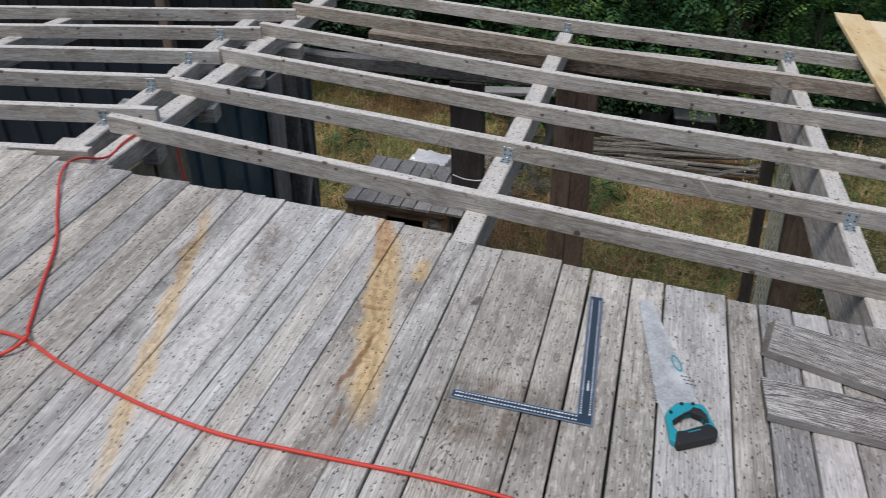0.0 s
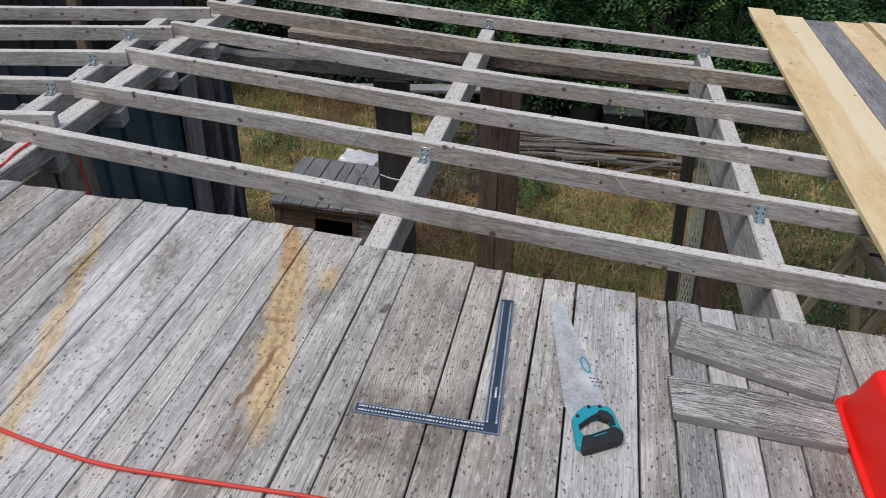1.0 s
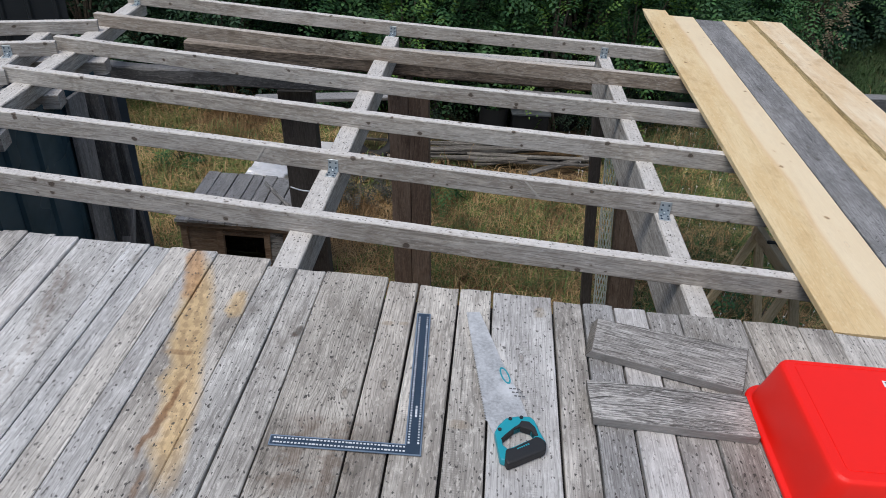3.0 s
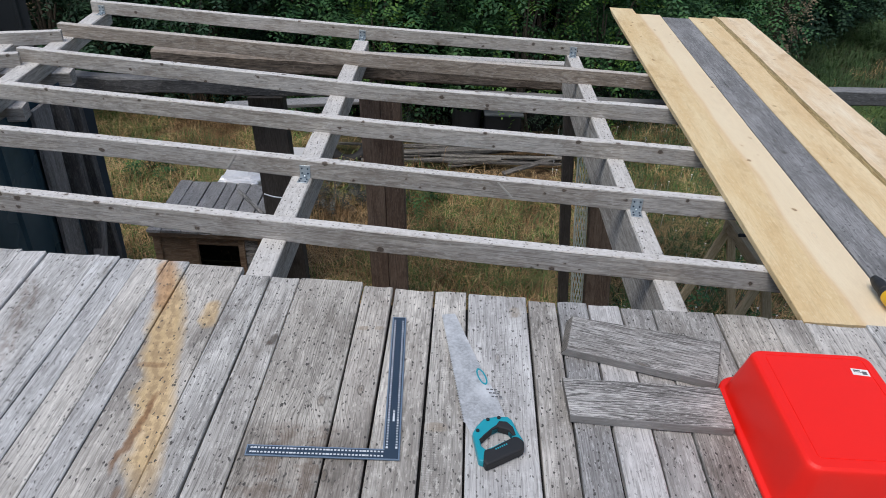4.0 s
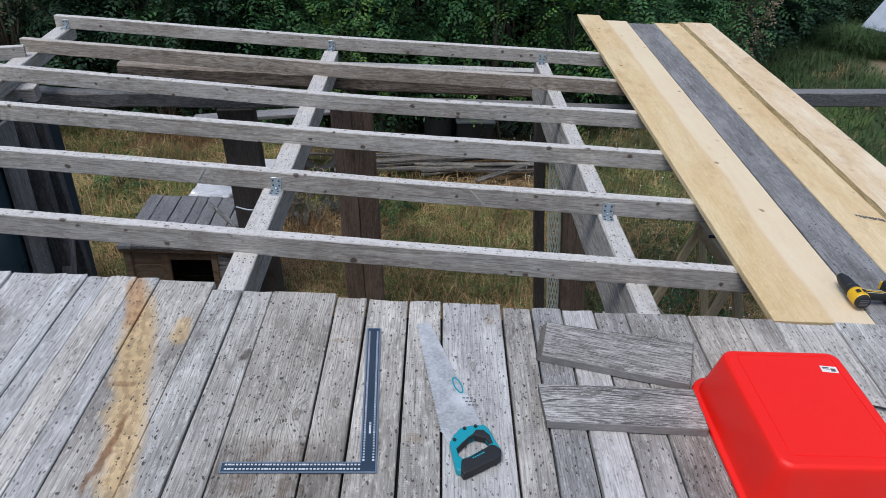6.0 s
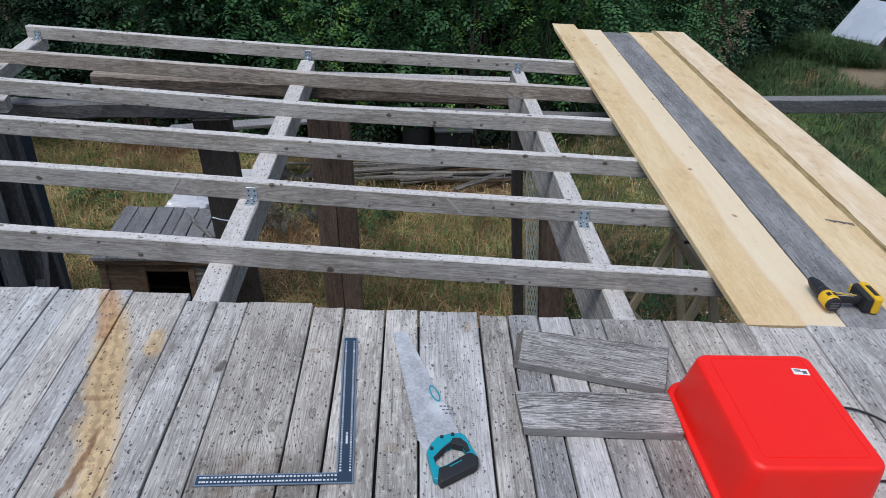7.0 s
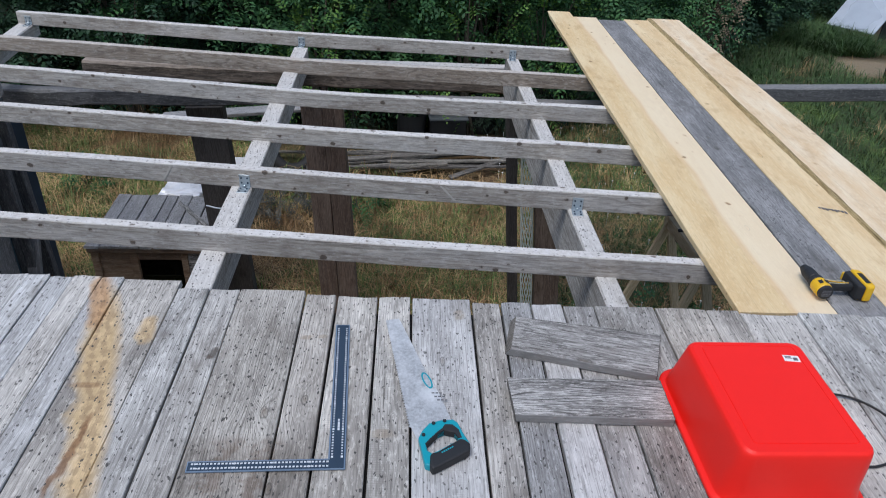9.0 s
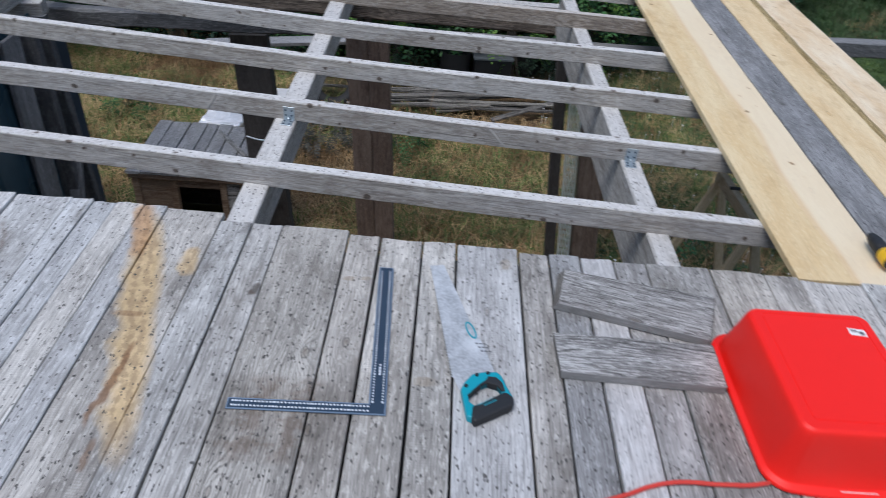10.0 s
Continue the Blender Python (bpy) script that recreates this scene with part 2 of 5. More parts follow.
SOOT = ((0.45, 0.43, 0.41), (0.85, 0.83, 0.81), None)
CHALK = ((1.3, 1.3, 1.3), (1.5, 1.5, 1.5), (0.72, 0.72, 0.71))
# resin, rust, soot and bleached patches: centre, half length, half width, lean, strength, tints
STAINS = ((-0.722, 0.30, 0.50, 0.061, -0.25, 0.9, *AMBER), (-1.352, 0.06, 0.66, 0.034, -0.36, 0.7, *AMBER), (-0.655, 0.55, 0.075, 0.028, 0.0, 0.75, *AMBER),
          (-0.85, 0.70, 0.16, 0.034, -0.2, 0.85, *RUST), (-0.697, 0.05, 0.15, 0.011, 0.05, 0.85, *BURN), (-0.672, -0.17, 0.05, 0.014, 0.0, 0.6, *BURN), (-0.74, 0.30, 0.012, 0.05, 0.0, 0.5, *BURN),
          (-0.27, -0.03, 0.14, 0.2, 0.1, 0.8, *SOOT), (-1.23, 0.47, 0.24, 0.05, -0.3, 0.75, *SOOT), (-1.47, 0.36, 0.13, 0.04, -0.36, 0.7, *SOOT), (-0.425, 0.44, 0.03, 0.012, 0.25, 0.9, *PITCH),
          (-1.175, 0.0, 0.42, 0.052, -0.06, 0.8, *CHALK), (0.09, 0.115, 0.018, 0.034, 0.0, 0.45, *KNOT), (-0.155, 0.52, 0.012, 0.024, 0.0, 0.5, *KNOT), (-0.105, 0.525, 0.010, 0.018, 0.0, 0.5, *KNOT), (0.33, 0.64, 0.03, 0.022, 0.0, 0.5, *KNOT))
W_DECK = wood_material("weathered_deck_wood", GREY_DARK, GREY_MID, GREY_PALE, 0.8, 0.0, 0.95, 0.22, STAINS, 0.85, 8.0, 0.66, 0.6, 0.72, 0.0, 1.0, 0.5, 0.010, 7.0, 0.05, saw=0.28)
W_DECK_DARK = wood_material("darker_deck_wood", tuple(0.82 * v for v in GREY_DARK), tuple(0.76 * v for v in GREY_MID), tuple(0.84 * v for v in GREY_PALE), 0.7, 0.0, 0.95, 0.16, STAINS, 0.85, 8.0, 0.66, 0.6, 0.8, 0.0, 1.2, 0.65, 0.008, 7.0, 0.04)
W_DECK_LIGHT = wood_material("paler_deck_wood", tuple(1.15 * v for v in GREY_DARK), tuple(1.22 * v for v in GREY_MID), GREY_PALE, 0.8, 0.0, 0.85, 0.12, STAINS, 0.85, 8.0, 0.66, 0.6, 0.7, 0.0, 1.0, 0.4, 0.011, 7.0, 0.035, saw=0.35)
W_DECK_PALE = wood_material("bleached_deck_wood", (0.34, 0.33, 0.32), (0.6, 0.59, 0.58), (0.76, 0.75, 0.74), 0.8, 0.4, 0.5, 0.1, STAINS[:2])
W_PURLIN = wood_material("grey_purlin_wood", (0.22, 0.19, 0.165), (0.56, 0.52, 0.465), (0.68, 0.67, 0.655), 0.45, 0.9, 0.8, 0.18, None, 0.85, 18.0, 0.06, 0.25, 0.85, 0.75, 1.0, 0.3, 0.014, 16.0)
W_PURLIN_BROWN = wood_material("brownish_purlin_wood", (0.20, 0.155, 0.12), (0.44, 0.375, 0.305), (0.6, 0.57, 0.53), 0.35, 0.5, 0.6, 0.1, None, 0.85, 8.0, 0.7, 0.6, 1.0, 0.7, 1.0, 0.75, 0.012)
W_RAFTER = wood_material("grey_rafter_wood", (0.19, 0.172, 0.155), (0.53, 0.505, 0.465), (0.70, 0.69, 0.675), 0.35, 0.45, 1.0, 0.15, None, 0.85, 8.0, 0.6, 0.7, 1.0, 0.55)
W_OFFCUT = wood_material("rough_grey_offcut", (0.08, 0.077, 0.075), (0.35, 0.345, 0.335), (0.66, 0.65, 0.64), 0.6, 0.3, 0.1, 0.25, None, 0.85, 6.0, 0.7, 0.6, 1.5)
W_OFFCUT_FINE = wood_material("furrowed_grey_board", (0.075, 0.07, 0.066), (0.46, 0.45, 0.435), (0.78, 0.77, 0.755), 0.6, 0.0, 0.2, 0.1, None, 0.85, 6.0, 0.7, 0.6, 1.4, 0.0, 1.7, 1.0, 0.011)
W_OFFCUT_BROWN = wood_material("brownish_grey_board", (0.10, 0.092, 0.085), (0.43, 0.415, 0.395), (0.66, 0.65, 0.63), 0.6, 0.0, 0.4, 0.1, None, 0.85, 6.0, 0.7, 0.6, 1.5, 0.0, 1.4, 0.6, 0.009)
W_YELLOW = wood_material("fresh_pine", (0.58, 0.40, 0.20), (0.70, 0.525, 0.295), (0.80, 0.67, 0.44), 0.75, 0.55, 0.0, 0.14, None, 0.7, 13.0, 0.5, 0.34, 0.35, 0.0, 1.0, 0.12, 0.02, 18.0)
W_YELLOW_PALE = wood_material("pale_fresh_pine", (0.62, 0.44, 0.25), (0.74, 0.57, 0.36), (0.84, 0.74, 0.57), 0.85, 0.55, 0.0, 0.1, None, 0.7, 13.0, 0.5, 0.34, 0.4, 0.0, 1.0, 0.12, 0.02, 18.0)
W_YELLOW_WIDE = wood_material("wide_fresh_pine", (0.60, 0.41, 0.20), (0.71, 0.535, 0.29), (0.80, 0.67, 0.43), 0.75, 0.8, 0.0, 0.05, None, 0.7, 13.0, 0.5, 0.34, 0.35, 0.0, 1.0, 0.12, 0.02, 14.0, sapwood=True)
W_GREYPLANK = wood_material("dark_grey_plank", (0.12, 0.12, 0.122), (0.25, 0.25, 0.255), (0.42, 0.42, 0.425), 0.6, 0.5, 0.8, 0.1, None, 0.85, 12.0, 0.5, 0.4, 0.9, 0.0, 1.0, 0.4, 0.012, 14.0)
W_SLATE = wood_material("dark_slate_timber", (0.05, 0.052, 0.055), (0.12, 0.123, 0.128), (0.30, 0.30, 0.30), 0.2, 0.25, 0.2, 0.1, None, 0.85, 6.0, 0.6, 0.6, 1.0, 0.5)
W_BROWN = wood_material("brown_timber", (0.075, 0.050, 0.039), (0.175, 0.125, 0.097), (0.27, 0.21, 0.17), 0.5, 0.5, 0.0, 0.3)
W_HUTCH_TOP = wood_material("grey_hutch_board", (0.10, 0.10, 0.10), (0.28, 0.28, 0.285), (0.48, 0.48, 0.485), 0.5, 0.3, 0.9, 0.2, None, 0.85, 8.0, 0.6, 0.6, 0.8, 0.25)
W_SLAT = wood_material("old_slat_wood", (0.05, 0.045, 0.04), (0.21, 0.195, 0.172), (0.40, 0.38, 0.345), 0.4, 0.2, 0.0, 0.6, None, 0.9, 6.0, 0.7, 0.6, 1.3)
W_TAN = wood_material("tan_grey_board", (0.13, 0.115, 0.09), (0.30, 0.27, 0.215), (0.44, 0.41, 0.35), 0.5, 0.3, 0.0, 0.2)
W_SPLIT = wood_material("split_lintel_timber", (0.06, 0.048, 0.038), (0.21, 0.165, 0.125), (0.38, 0.33, 0.28), 0.5, 0.5, 0.0, 0.1, None, 0.9, 6.0, 0.6, 0.6, 1.5, 0.7, 0.8, 0.6, 0.02)
W_SAWN = wood_material("sawn_grey_edge", (0.17, 0.165, 0.16), (0.30, 0.295, 0.285), (0.42, 0.415, 0.405), 0.4, 0.0, 0.0, 0.1, None, 0.85, 6.0, 0.7, 0.6, 0.6)
W_ENDGRAIN = wood_material("weathered_end_grain", (0.07, 0.062, 0.055), (0.19, 0.172, 0.15), (0.32, 0.30, 0.27), 0.4, 0.0, 0.0, 0.3, None, 0.95)
W_DARK = wood_material("dark_stained_timber", (0.03, 0.026, 0.025), (0.062, 0.056, 0.053), (0.10, 0.092, 0.086), 0.4, 0.3, 0.0, 0.2)
W_HUTCH = wood_material("hutch_wood", (0.11, 0.066, 0.042), (0.24, 0.165, 0.11), (0.32, 0.25, 0.19), 0.5, 0.4, 0.0, 0.4)
W_BARK = wood_material("bark_edge", (0.20, 0.14, 0.06), (0.40, 0.30, 0.14), (0.55, 0.44, 0.24), 0.6, 0.2, 0.0, 0.1, None, 0.9, 6.0, 0.6, 0.6, 1.4, 0.0, 1.6)


def plain(name, colour, rough=0.5, metal=0.0, vary=0.25, scale=30.0, bump=0.0):
    m = Nodes(name)
    n = m.noise(m.coords((1, 1, 1)), scale, 5.0, 0.6)
    n2 = m.noise(m.coords((1, 1, 1)), scale * 0.12, 3.0)
    c = m.mix(m.math('MULTIPLY', m.ramp(n, ((0.35, 0.0), (0.7, 1.0))), vary), colour, tuple(x * 0.55 for x in colour))
    c = m.mix(m.math('MULTIPLY', m.ramp(n2, ((0.4, 0.0), (0.7, 1.0))), vary), c, tuple(min(1, x * 1.35 + 0.01) for x in colour))
    if bump:
        m.bump(n, bump, 0.004)
    return m.finish(c, m.ramp(n2, ((0.3, max(0.05, rough - 0.08)), (0.7, min(1, rough + 0.1)))), metal)


M_RED = plain("red_plastic", (0.92, 0.012, 0.005), 0.4, 0, 0.05, 14, 0.0)
M_RED.node_tree.nodes["Principled BSDF"].inputs["Specular IOR Level"].default_value = 0.42
M_TEAL = plain("teal_plastic", (0.01, 0.30, 0.38), 0.45, 0, 0.1)
M_BLACK = plain("black_rubber", (0.016, 0.017, 0.019), 0.6, 0, 0.2, 90, 0.1)
M_YELLOWP = plain("yellow_plastic", (0.78, 0.46, 0.01), 0.42, 0, 0.08)
M_STEEL = plain("saw_steel", (0.60, 0.61, 0.615), 0.42, 0.35, 0.9, 110)
M_ZINC = plain("galvanised_steel", (0.44, 0.50, 0.54), 0.4, 0.75, 0.35, 120)
M_NAVY = plain("blue_grey_anodised", (0.035, 0.06, 0.095), 0.45, 0.3, 0.15, 70)
M_WHITEMARK = plain("white_marking", (0.62, 0.66, 0.70), 0.6, 0, 0.1)
M_PAPER = plain("white_paper", (0.80, 0.79, 0.77), 0.7, 0, 0.05)
M_INK = plain("grey_print", (0.12, 0.12, 0.13), 0.7, 0, 0.1)
M_CORD = plain("orange_cord", (0.62, 0.048, 0.032), 0.5, 0, 0.12, 80)
M_CABLE = plain("black_cable", (0.012, 0.012, 0.013), 0.5, 0, 0.1)
M_METALWALL = plain("dark_blue_sheet_metal", (0.050, 0.098, 0.128), 0.3, 0.1, 0.6, 6)
M_NAVYWALL = plain("navy_sheet_metal", (0.028, 0.045, 0.07), 0.35, 0.1, 0.5, 6)
M_DARKWALL = plain("black_sheet_metal", (0.010, 0.014, 0.018), 0.5, 0.1, 0.5, 6)
M_FOIL = plain("silver_foil", (0.93, 0.93, 0.94), 0.4, 0.35, 0.2, 24, 1.0)
M_MESH = plain("wire_netting", (0.66, 0.72, 0.70), 0.5, 0.2, 0.2)
M_SHEETWHITE = plain("white_painted_sheet", (0.46, 0.52, 0.59), 0.3, 0.35, 0.25, 6)
M_TYRE = plain("tyre_rubber", (0.015, 0.015, 0.016), 0.75, 0, 0.3, 40, 0.2)
M_POT = plain("black_plastic", (0.012, 0.013, 0.014), 0.6)


def ground_material():
    m = Nodes("dry_meadow_soil")
    v = m.coords((1, 1, 1), False)
    big = m.noise(v, 0.55, 5.0, 0.6)
    mid = m.noise(v, 3.2, 6.0, 0.65)
    fine = m.noise(v, 45.0, 5.0, 0.7)
    c = m.mix(m.ramp(mid, ((0.35, 0.0), (0.65, 1.0))), (0.085, 0.052, 0.026), (0.24, 0.15, 0.07))
    c = m.mix(m.ramp(big, ((0.45, 0.0), (0.6, 0.75))), c, (0.06, 0.075, 0.022))
    east = m.ramp(m.math('MULTIPLY', m.add("ShaderNodeSeparateXYZ", i0=v).outputs[0], 0.1), ((0.15, 0.0), (0.4, 0.85), (0.80, 0.85), (0.92, 0.0)))
    c = m.mix(east, c, (0.035, 0.06, 0.018))
    c = m.mix(m.math('MULTIPLY', m.ramp(fine, ((0.4, 0.0), (0.65, 1.0))), 0.6), c, (0.03, 0.024, 0.013))
    away = m.add("ShaderNodeVectorMath", i0=m.add("ShaderNodeVectorMath", i0=v, i1=(-9.3, -11.95, 2.45)).outputs[0], i1=(0.85, 1.15, 0.0))
    away.operation = 'MULTIPLY'
    span = m.add("ShaderNodeVectorMath", i0=away.outputs[0])
    span.operation = 'LENGTH'
    sandy = m.ramp(m.math('ADD', span.outputs["Value"], m.math('MULTIPLY', mid, 0.8)), ((0.9, 1.0), (1.4, 0.0)))
    c = m.mix(m.math('MULTIPLY', sandy, 0.85), c, m.mix(fine, (0.20, 0.155, 0.10), (0.36, 0.30, 0.21)))
    m.bump(m.math('ADD', m.math('MULTIPLY', fine, 0.4), m.math('MULTIPLY', mid, 1.0)), 0.8, 0.06)
    return m.finish(c, 0.95)


def blade_material(name, a, b, c3):
    m = Nodes(name)
    g = m.add("ShaderNodeNewGeometry").outputs["Random Per Island"]
    c = m.ramp(g, ((0.0, a), (0.5, b), (1.0, c3)))
    n = m.noise(m.coords((1, 1, 1), False), 1.6, 5.0, 0.65)
    c = m.mix(m.math('MULTIPLY', m.ramp(n, ((0.42, 0.0), (0.62, 1.0))), 0.75), c, tuple(x * 0.55 for x in c3))
    n = m.noise(m.coords((1, 1, 1.3), False), 3.4, 4.0)
    c = m.mix(m.math('MULTIPLY', m.ramp(n, ((0.52, 0.0), (0.7, 1.0))), 0.7), c, tuple(min(1, x * 1.3) for x in b))
    m.put(m.bsdf, "Subsurface_Weight", 0.0)
    return m.finish(c, 0.7)


M_GROUND = ground_material()
M_STRAW = blade_material("dry_grass", (0.50, 0.31, 0.12), (0.66, 0.48, 0.25), (0.26, 0.12, 0.045))
M_GRASS = blade_material("green_grass", (0.08, 0.155, 0.03), (0.15, 0.23, 0.05), (0.10, 0.15, 0.045))
M_MEADOW = blade_material("meadow_grass", (0.03, 0.08, 0.02), (0.05, 0.115, 0.028), (0.075, 0.125, 0.04))
M_DRYLEAF = blade_material("withered_leaves", (0.17, 0.13, 0.08), (0.27, 0.215, 0.14), (0.36, 0.30, 0.2))
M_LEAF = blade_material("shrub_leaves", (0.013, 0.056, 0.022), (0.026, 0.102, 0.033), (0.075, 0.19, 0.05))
# darker copy of the shrub leaves, with shade painted into the green
M_LEAF_SHADED = blade_material("shaded_shrub_leaves", (0.008, 0.034, 0.017), (0.013, 0.054, 0.024), (0.032, 0.095, 0.036))
# near-black leaves: the shade under the hedge is put into their colour
M_SHADELEAF = blade_material("shade_painted_leaves", (0.006, 0.020, 0.010), (0.010, 0.030, 0.014), (0.020, 0.050, 0.020))
M_TWIG = blade_material("withered_twigs", (0.035, 0.04, 0.034), (0.09, 0.095, 0.08), (0.17, 0.17, 0.145))
M_FRESH = blade_material("fresh_shrub_leaves", (0.045, 0.13, 0.025), (0.08, 0.20, 0.03), (0.17, 0.30, 0.05))
M_STEM = wood_material("shrub_stem", (0.05, 0.04, 0.03), (0.12, 0.1, 0.075), (0.2, 0.17, 0.13), 0.3, 0, 0, 0.2)


# ---- mesh helpers ----
def mesh_of(name, verts, faces, material, smooth=False):
    me = bpy.data.meshes.new(name)
    me.from_pydata(verts, [], faces)
    if material:
        me.materials.append(material)
    if smooth:
        me.polygons.foreach_set("use_smooth", [True] * len(me.polygons))
    me.update()
    return me


def part(name, bm, material, parent=None, label="", smooth=False):
    me = bpy.data.meshes.new(name)
    bmesh.ops.recalc_face_normals(bm, faces=bm.faces)
    bm.to_mesh(me)
    bm.free()
    me.materials.append(material)
    if smooth:
        me.polygons.foreach_set("use_smooth", [True] * len(me.polygons))
    ob = new(name, me)
    if parent:
        ob.parent = parent
    if label:
        tagged(ob, label)
    return ob


def empty(name, m, label, category, group="", kind=""):
    ob = new(name)
    ob.empty_display_size = 0.1
    ob.matrix_world = m
    return tagged(ob, label, category, group, kind)


def box(bm, x0, x1, y0, y1, z0, z1, bevel=0.0, seg=1):
    r = bmesh.ops.create_cube(bm, size=1.0)
    vs = r["verts"]
    for v in vs:
        v.co = Vector((x0 + (v.co.x + 0.5) * (x1 - x0), y0 + (v.co.y + 0.5) * (y1 - y0), z0 + (v.co.z + 0.5) * (z1 - z0)))
    if bevel:
        es = {e for v in vs for e in v.link_edges}
        bmesh.ops.bevel(bm, geom=list(es), offset=bevel, segments=seg, affect='EDGES', profile=0.5)
    return bm


def tube(bm, p, q, r0, r1=None, seg=12):
    p, q = Vector(p), Vector(q)
    r1 = r0 if r1 is None else r1
    m = Matrix.Translation((p + q) / 2) @ (q - p).to_track_quat('Z', 'Y').to_matrix().to_4x4()
    bmesh.ops.create_cone(bm, cap_ends=True, segments=seg, radius1=r0, radius2=r1, depth=(q - p).length, matrix=m)
    return bm


def timber_mesh(name, length, w0, w1, h, material, seed=0, bevel=0.004, wob=0.002, skew=0.0, stations=10, end_wob=0.0, bow=None):
    """A sawn piece along +x from 0, centred on y, top at z = 0 and going down by h; its edges are eased and it is a little crooked."""
    rng = random.Random(seed)
    ph = [rng.uniform(0, 6.28) for _ in range(6)]
    verts, faces = [], []
    n = max(2, stations)
    for i in range(n + 1):
        s = i / n
        w = (w0 + (w1 - w0) * s) / 2
        b = bevel * rng.uniform(0.6, 1.5)
        oy = wob * (math.sin(s * 5 + ph[0]) + 0.5 * math.sin(s * 13 + ph[1]))
        if bow:
            oy += bow(length * s)
        oz = wob * 0.5 * (math.sin(s * 4 + ph[2]) + 0.5 * math.sin(s * 11 + ph[3]))
        ring = [(-w, -b), (-w + b, 0), (-w * 0.3, 0.0), (w * 0.35, 0.0), (w - b, 0), (w, -b), (w, -h + b), (w - b, -h), (-w + b, -h), (-w, -h + b)]
        for y, z in ring:
            x = length * s
            if i in (0, n):
                x += skew * y * (1 if i else -1) + (rng.uniform(-end_wob, end_wob) if end_wob else 0)
            j = rng.uniform(-1, 1) * wob * 0.25
            verts.append((x, y + oy + j, z + oz + (j if abs(z) < h / 2 else 0)))
    k = 10
    for i in range(n):
        for j in range(k):
            a, b2 = i * k + j, i * k + (j + 1) % k
            faces.append((a, b2, b2 + k, a + k))
    faces.append(tuple(range(k)))
    faces.append(tuple(reversed(range(n * k, n * k + k))))
    me = mesh_of(name, verts, faces, material)
    bm = bmesh.new()
    bm.from_mesh(me)
    bmesh.ops.recalc_face_normals(bm, faces=bm.faces)
    bm.to_mesh(me)
    bm.free()
    return me


def along(p, q, roll=0):
    """The pose that lays a timber_mesh from p towards q."""
    p, q = Vector(p), Vector(q)
    d = (q - p).normalized()
    up = Vector((0, 0, 1))
    if abs(d.z) > 0.85:
        up = Vector((0, -1, 0))
    y = up.cross(d).normalized()
    z = d.cross(y)
    return Matrix.Translation(p) @ Matrix((d, y, z)).transposed().to_4x4() @ pose(0, 0, 0, roll)


def beam(name, p, q, w, h, material, label, category, group="", seed=0, parent=None, kind="", roll=0, **kw):
    length = (Vector(q) - Vector(p)).length
    ob = new(name, timber_mesh(name, length, w, kw.pop("w1", w), h, material, seed, **kw))
    m = along(p, q, roll)
    if parent:
        ob.parent = parent
        ob.matrix_parent_inverse = parent.matrix_world.inverted()
        ob.matrix_world = m
        if label:
            tagged(ob, label)
        return ob
    ob.matrix_world = m
    return tagged(ob, label, category, group, kind)


def spline(name, pts, r, material, label, category, seg=8):
    """A round cord swept along a smooth curve, as a mesh."""
    cu = bpy.data.curves.new(name, 'CURVE')
    cu.dimensions = '3D'
    cu.bevel_depth = r
    cu.bevel_resolution = 3
    cu.use_fill_caps = True
    cu.resolution_u = 8
    s = cu.splines.new('BEZIER')
    s.bezier_points.add(len(pts) - 1)
    for bp, p in zip(s.bezier_points, pts):
        bp.co = p
        bp.handle_left_type = bp.handle_right_type = 'AUTO'
    cu.materials.append(material)
    ob = new(name, cu)
    return tagged(ob, label, category)


# ---- ground ----
GROUND = -2.45


def ground_height(x, y):
    near = max(0.0, 1 - math.hypot(x, y - 8) / 30)
    return GROUND + near * 0.07 * noise.noise((x * 0.45, y * 0.45, 0.3)) + near * 0.03 * noise.noise((x * 1.7, y * 1.7, 4.0))


def build_ground():
    xs = sorted({-400, -150, -60, -30, *[i * 0.5 - 16 for i in range(65)], 30, 60, 150, 400})
    ys = sorted({-400, -150, -60, -30, *[i * 0.5 - 8 for i in range(65)], 40, 70, 150, 400})
    verts = [(x, y, ground_height(x, y)) for y in ys for x in xs]
    n = len(xs)
    faces = [(j * n + i, j * n + i + 1, (j + 1) * n + i + 1, (j + 1) * n + i) for j in range(len(ys) - 1) for i in range(n - 1)]
    tagged(new("ground", mesh_of("ground", verts, faces, M_GROUND, True)), "dry trampled earth under patchy summer grass", "ground", kind="structure")


build_ground()

# ---- roof frame: purlins over rafters ----
# front top edge of each purlin: left end, a second point on it
PURLINS = (((-2.60, 1.389), (1.349, 1.062)), ((-2.61, 1.952), (1.353, 1.607)), ((-2.645, 2.539), (1.334, 2.132)),
           ((-2.67, 3.141), (1.383, 2.716)), ((-2.69, 3.709), (1.364, 3.271)), ((-2.74, 4.325), (1.362, 3.883)))
SIDE_PURLINS = (((-2.444, 1.035), (-2.84, 0.948)), ((-2.449, 1.56), (-3.231, 1.361)), ((-2.646, 2.005), (-3.609, 1.76)),
                ((-2.639, 2.516), (-3.937, 2.108)), ((-2.635, 3.049), (-4.287, 2.477)), ((-2.616, 3.561), (-4.631, 2.84)))
P_TOP, P_H, P_W = -0.03, 0.094, 0.05
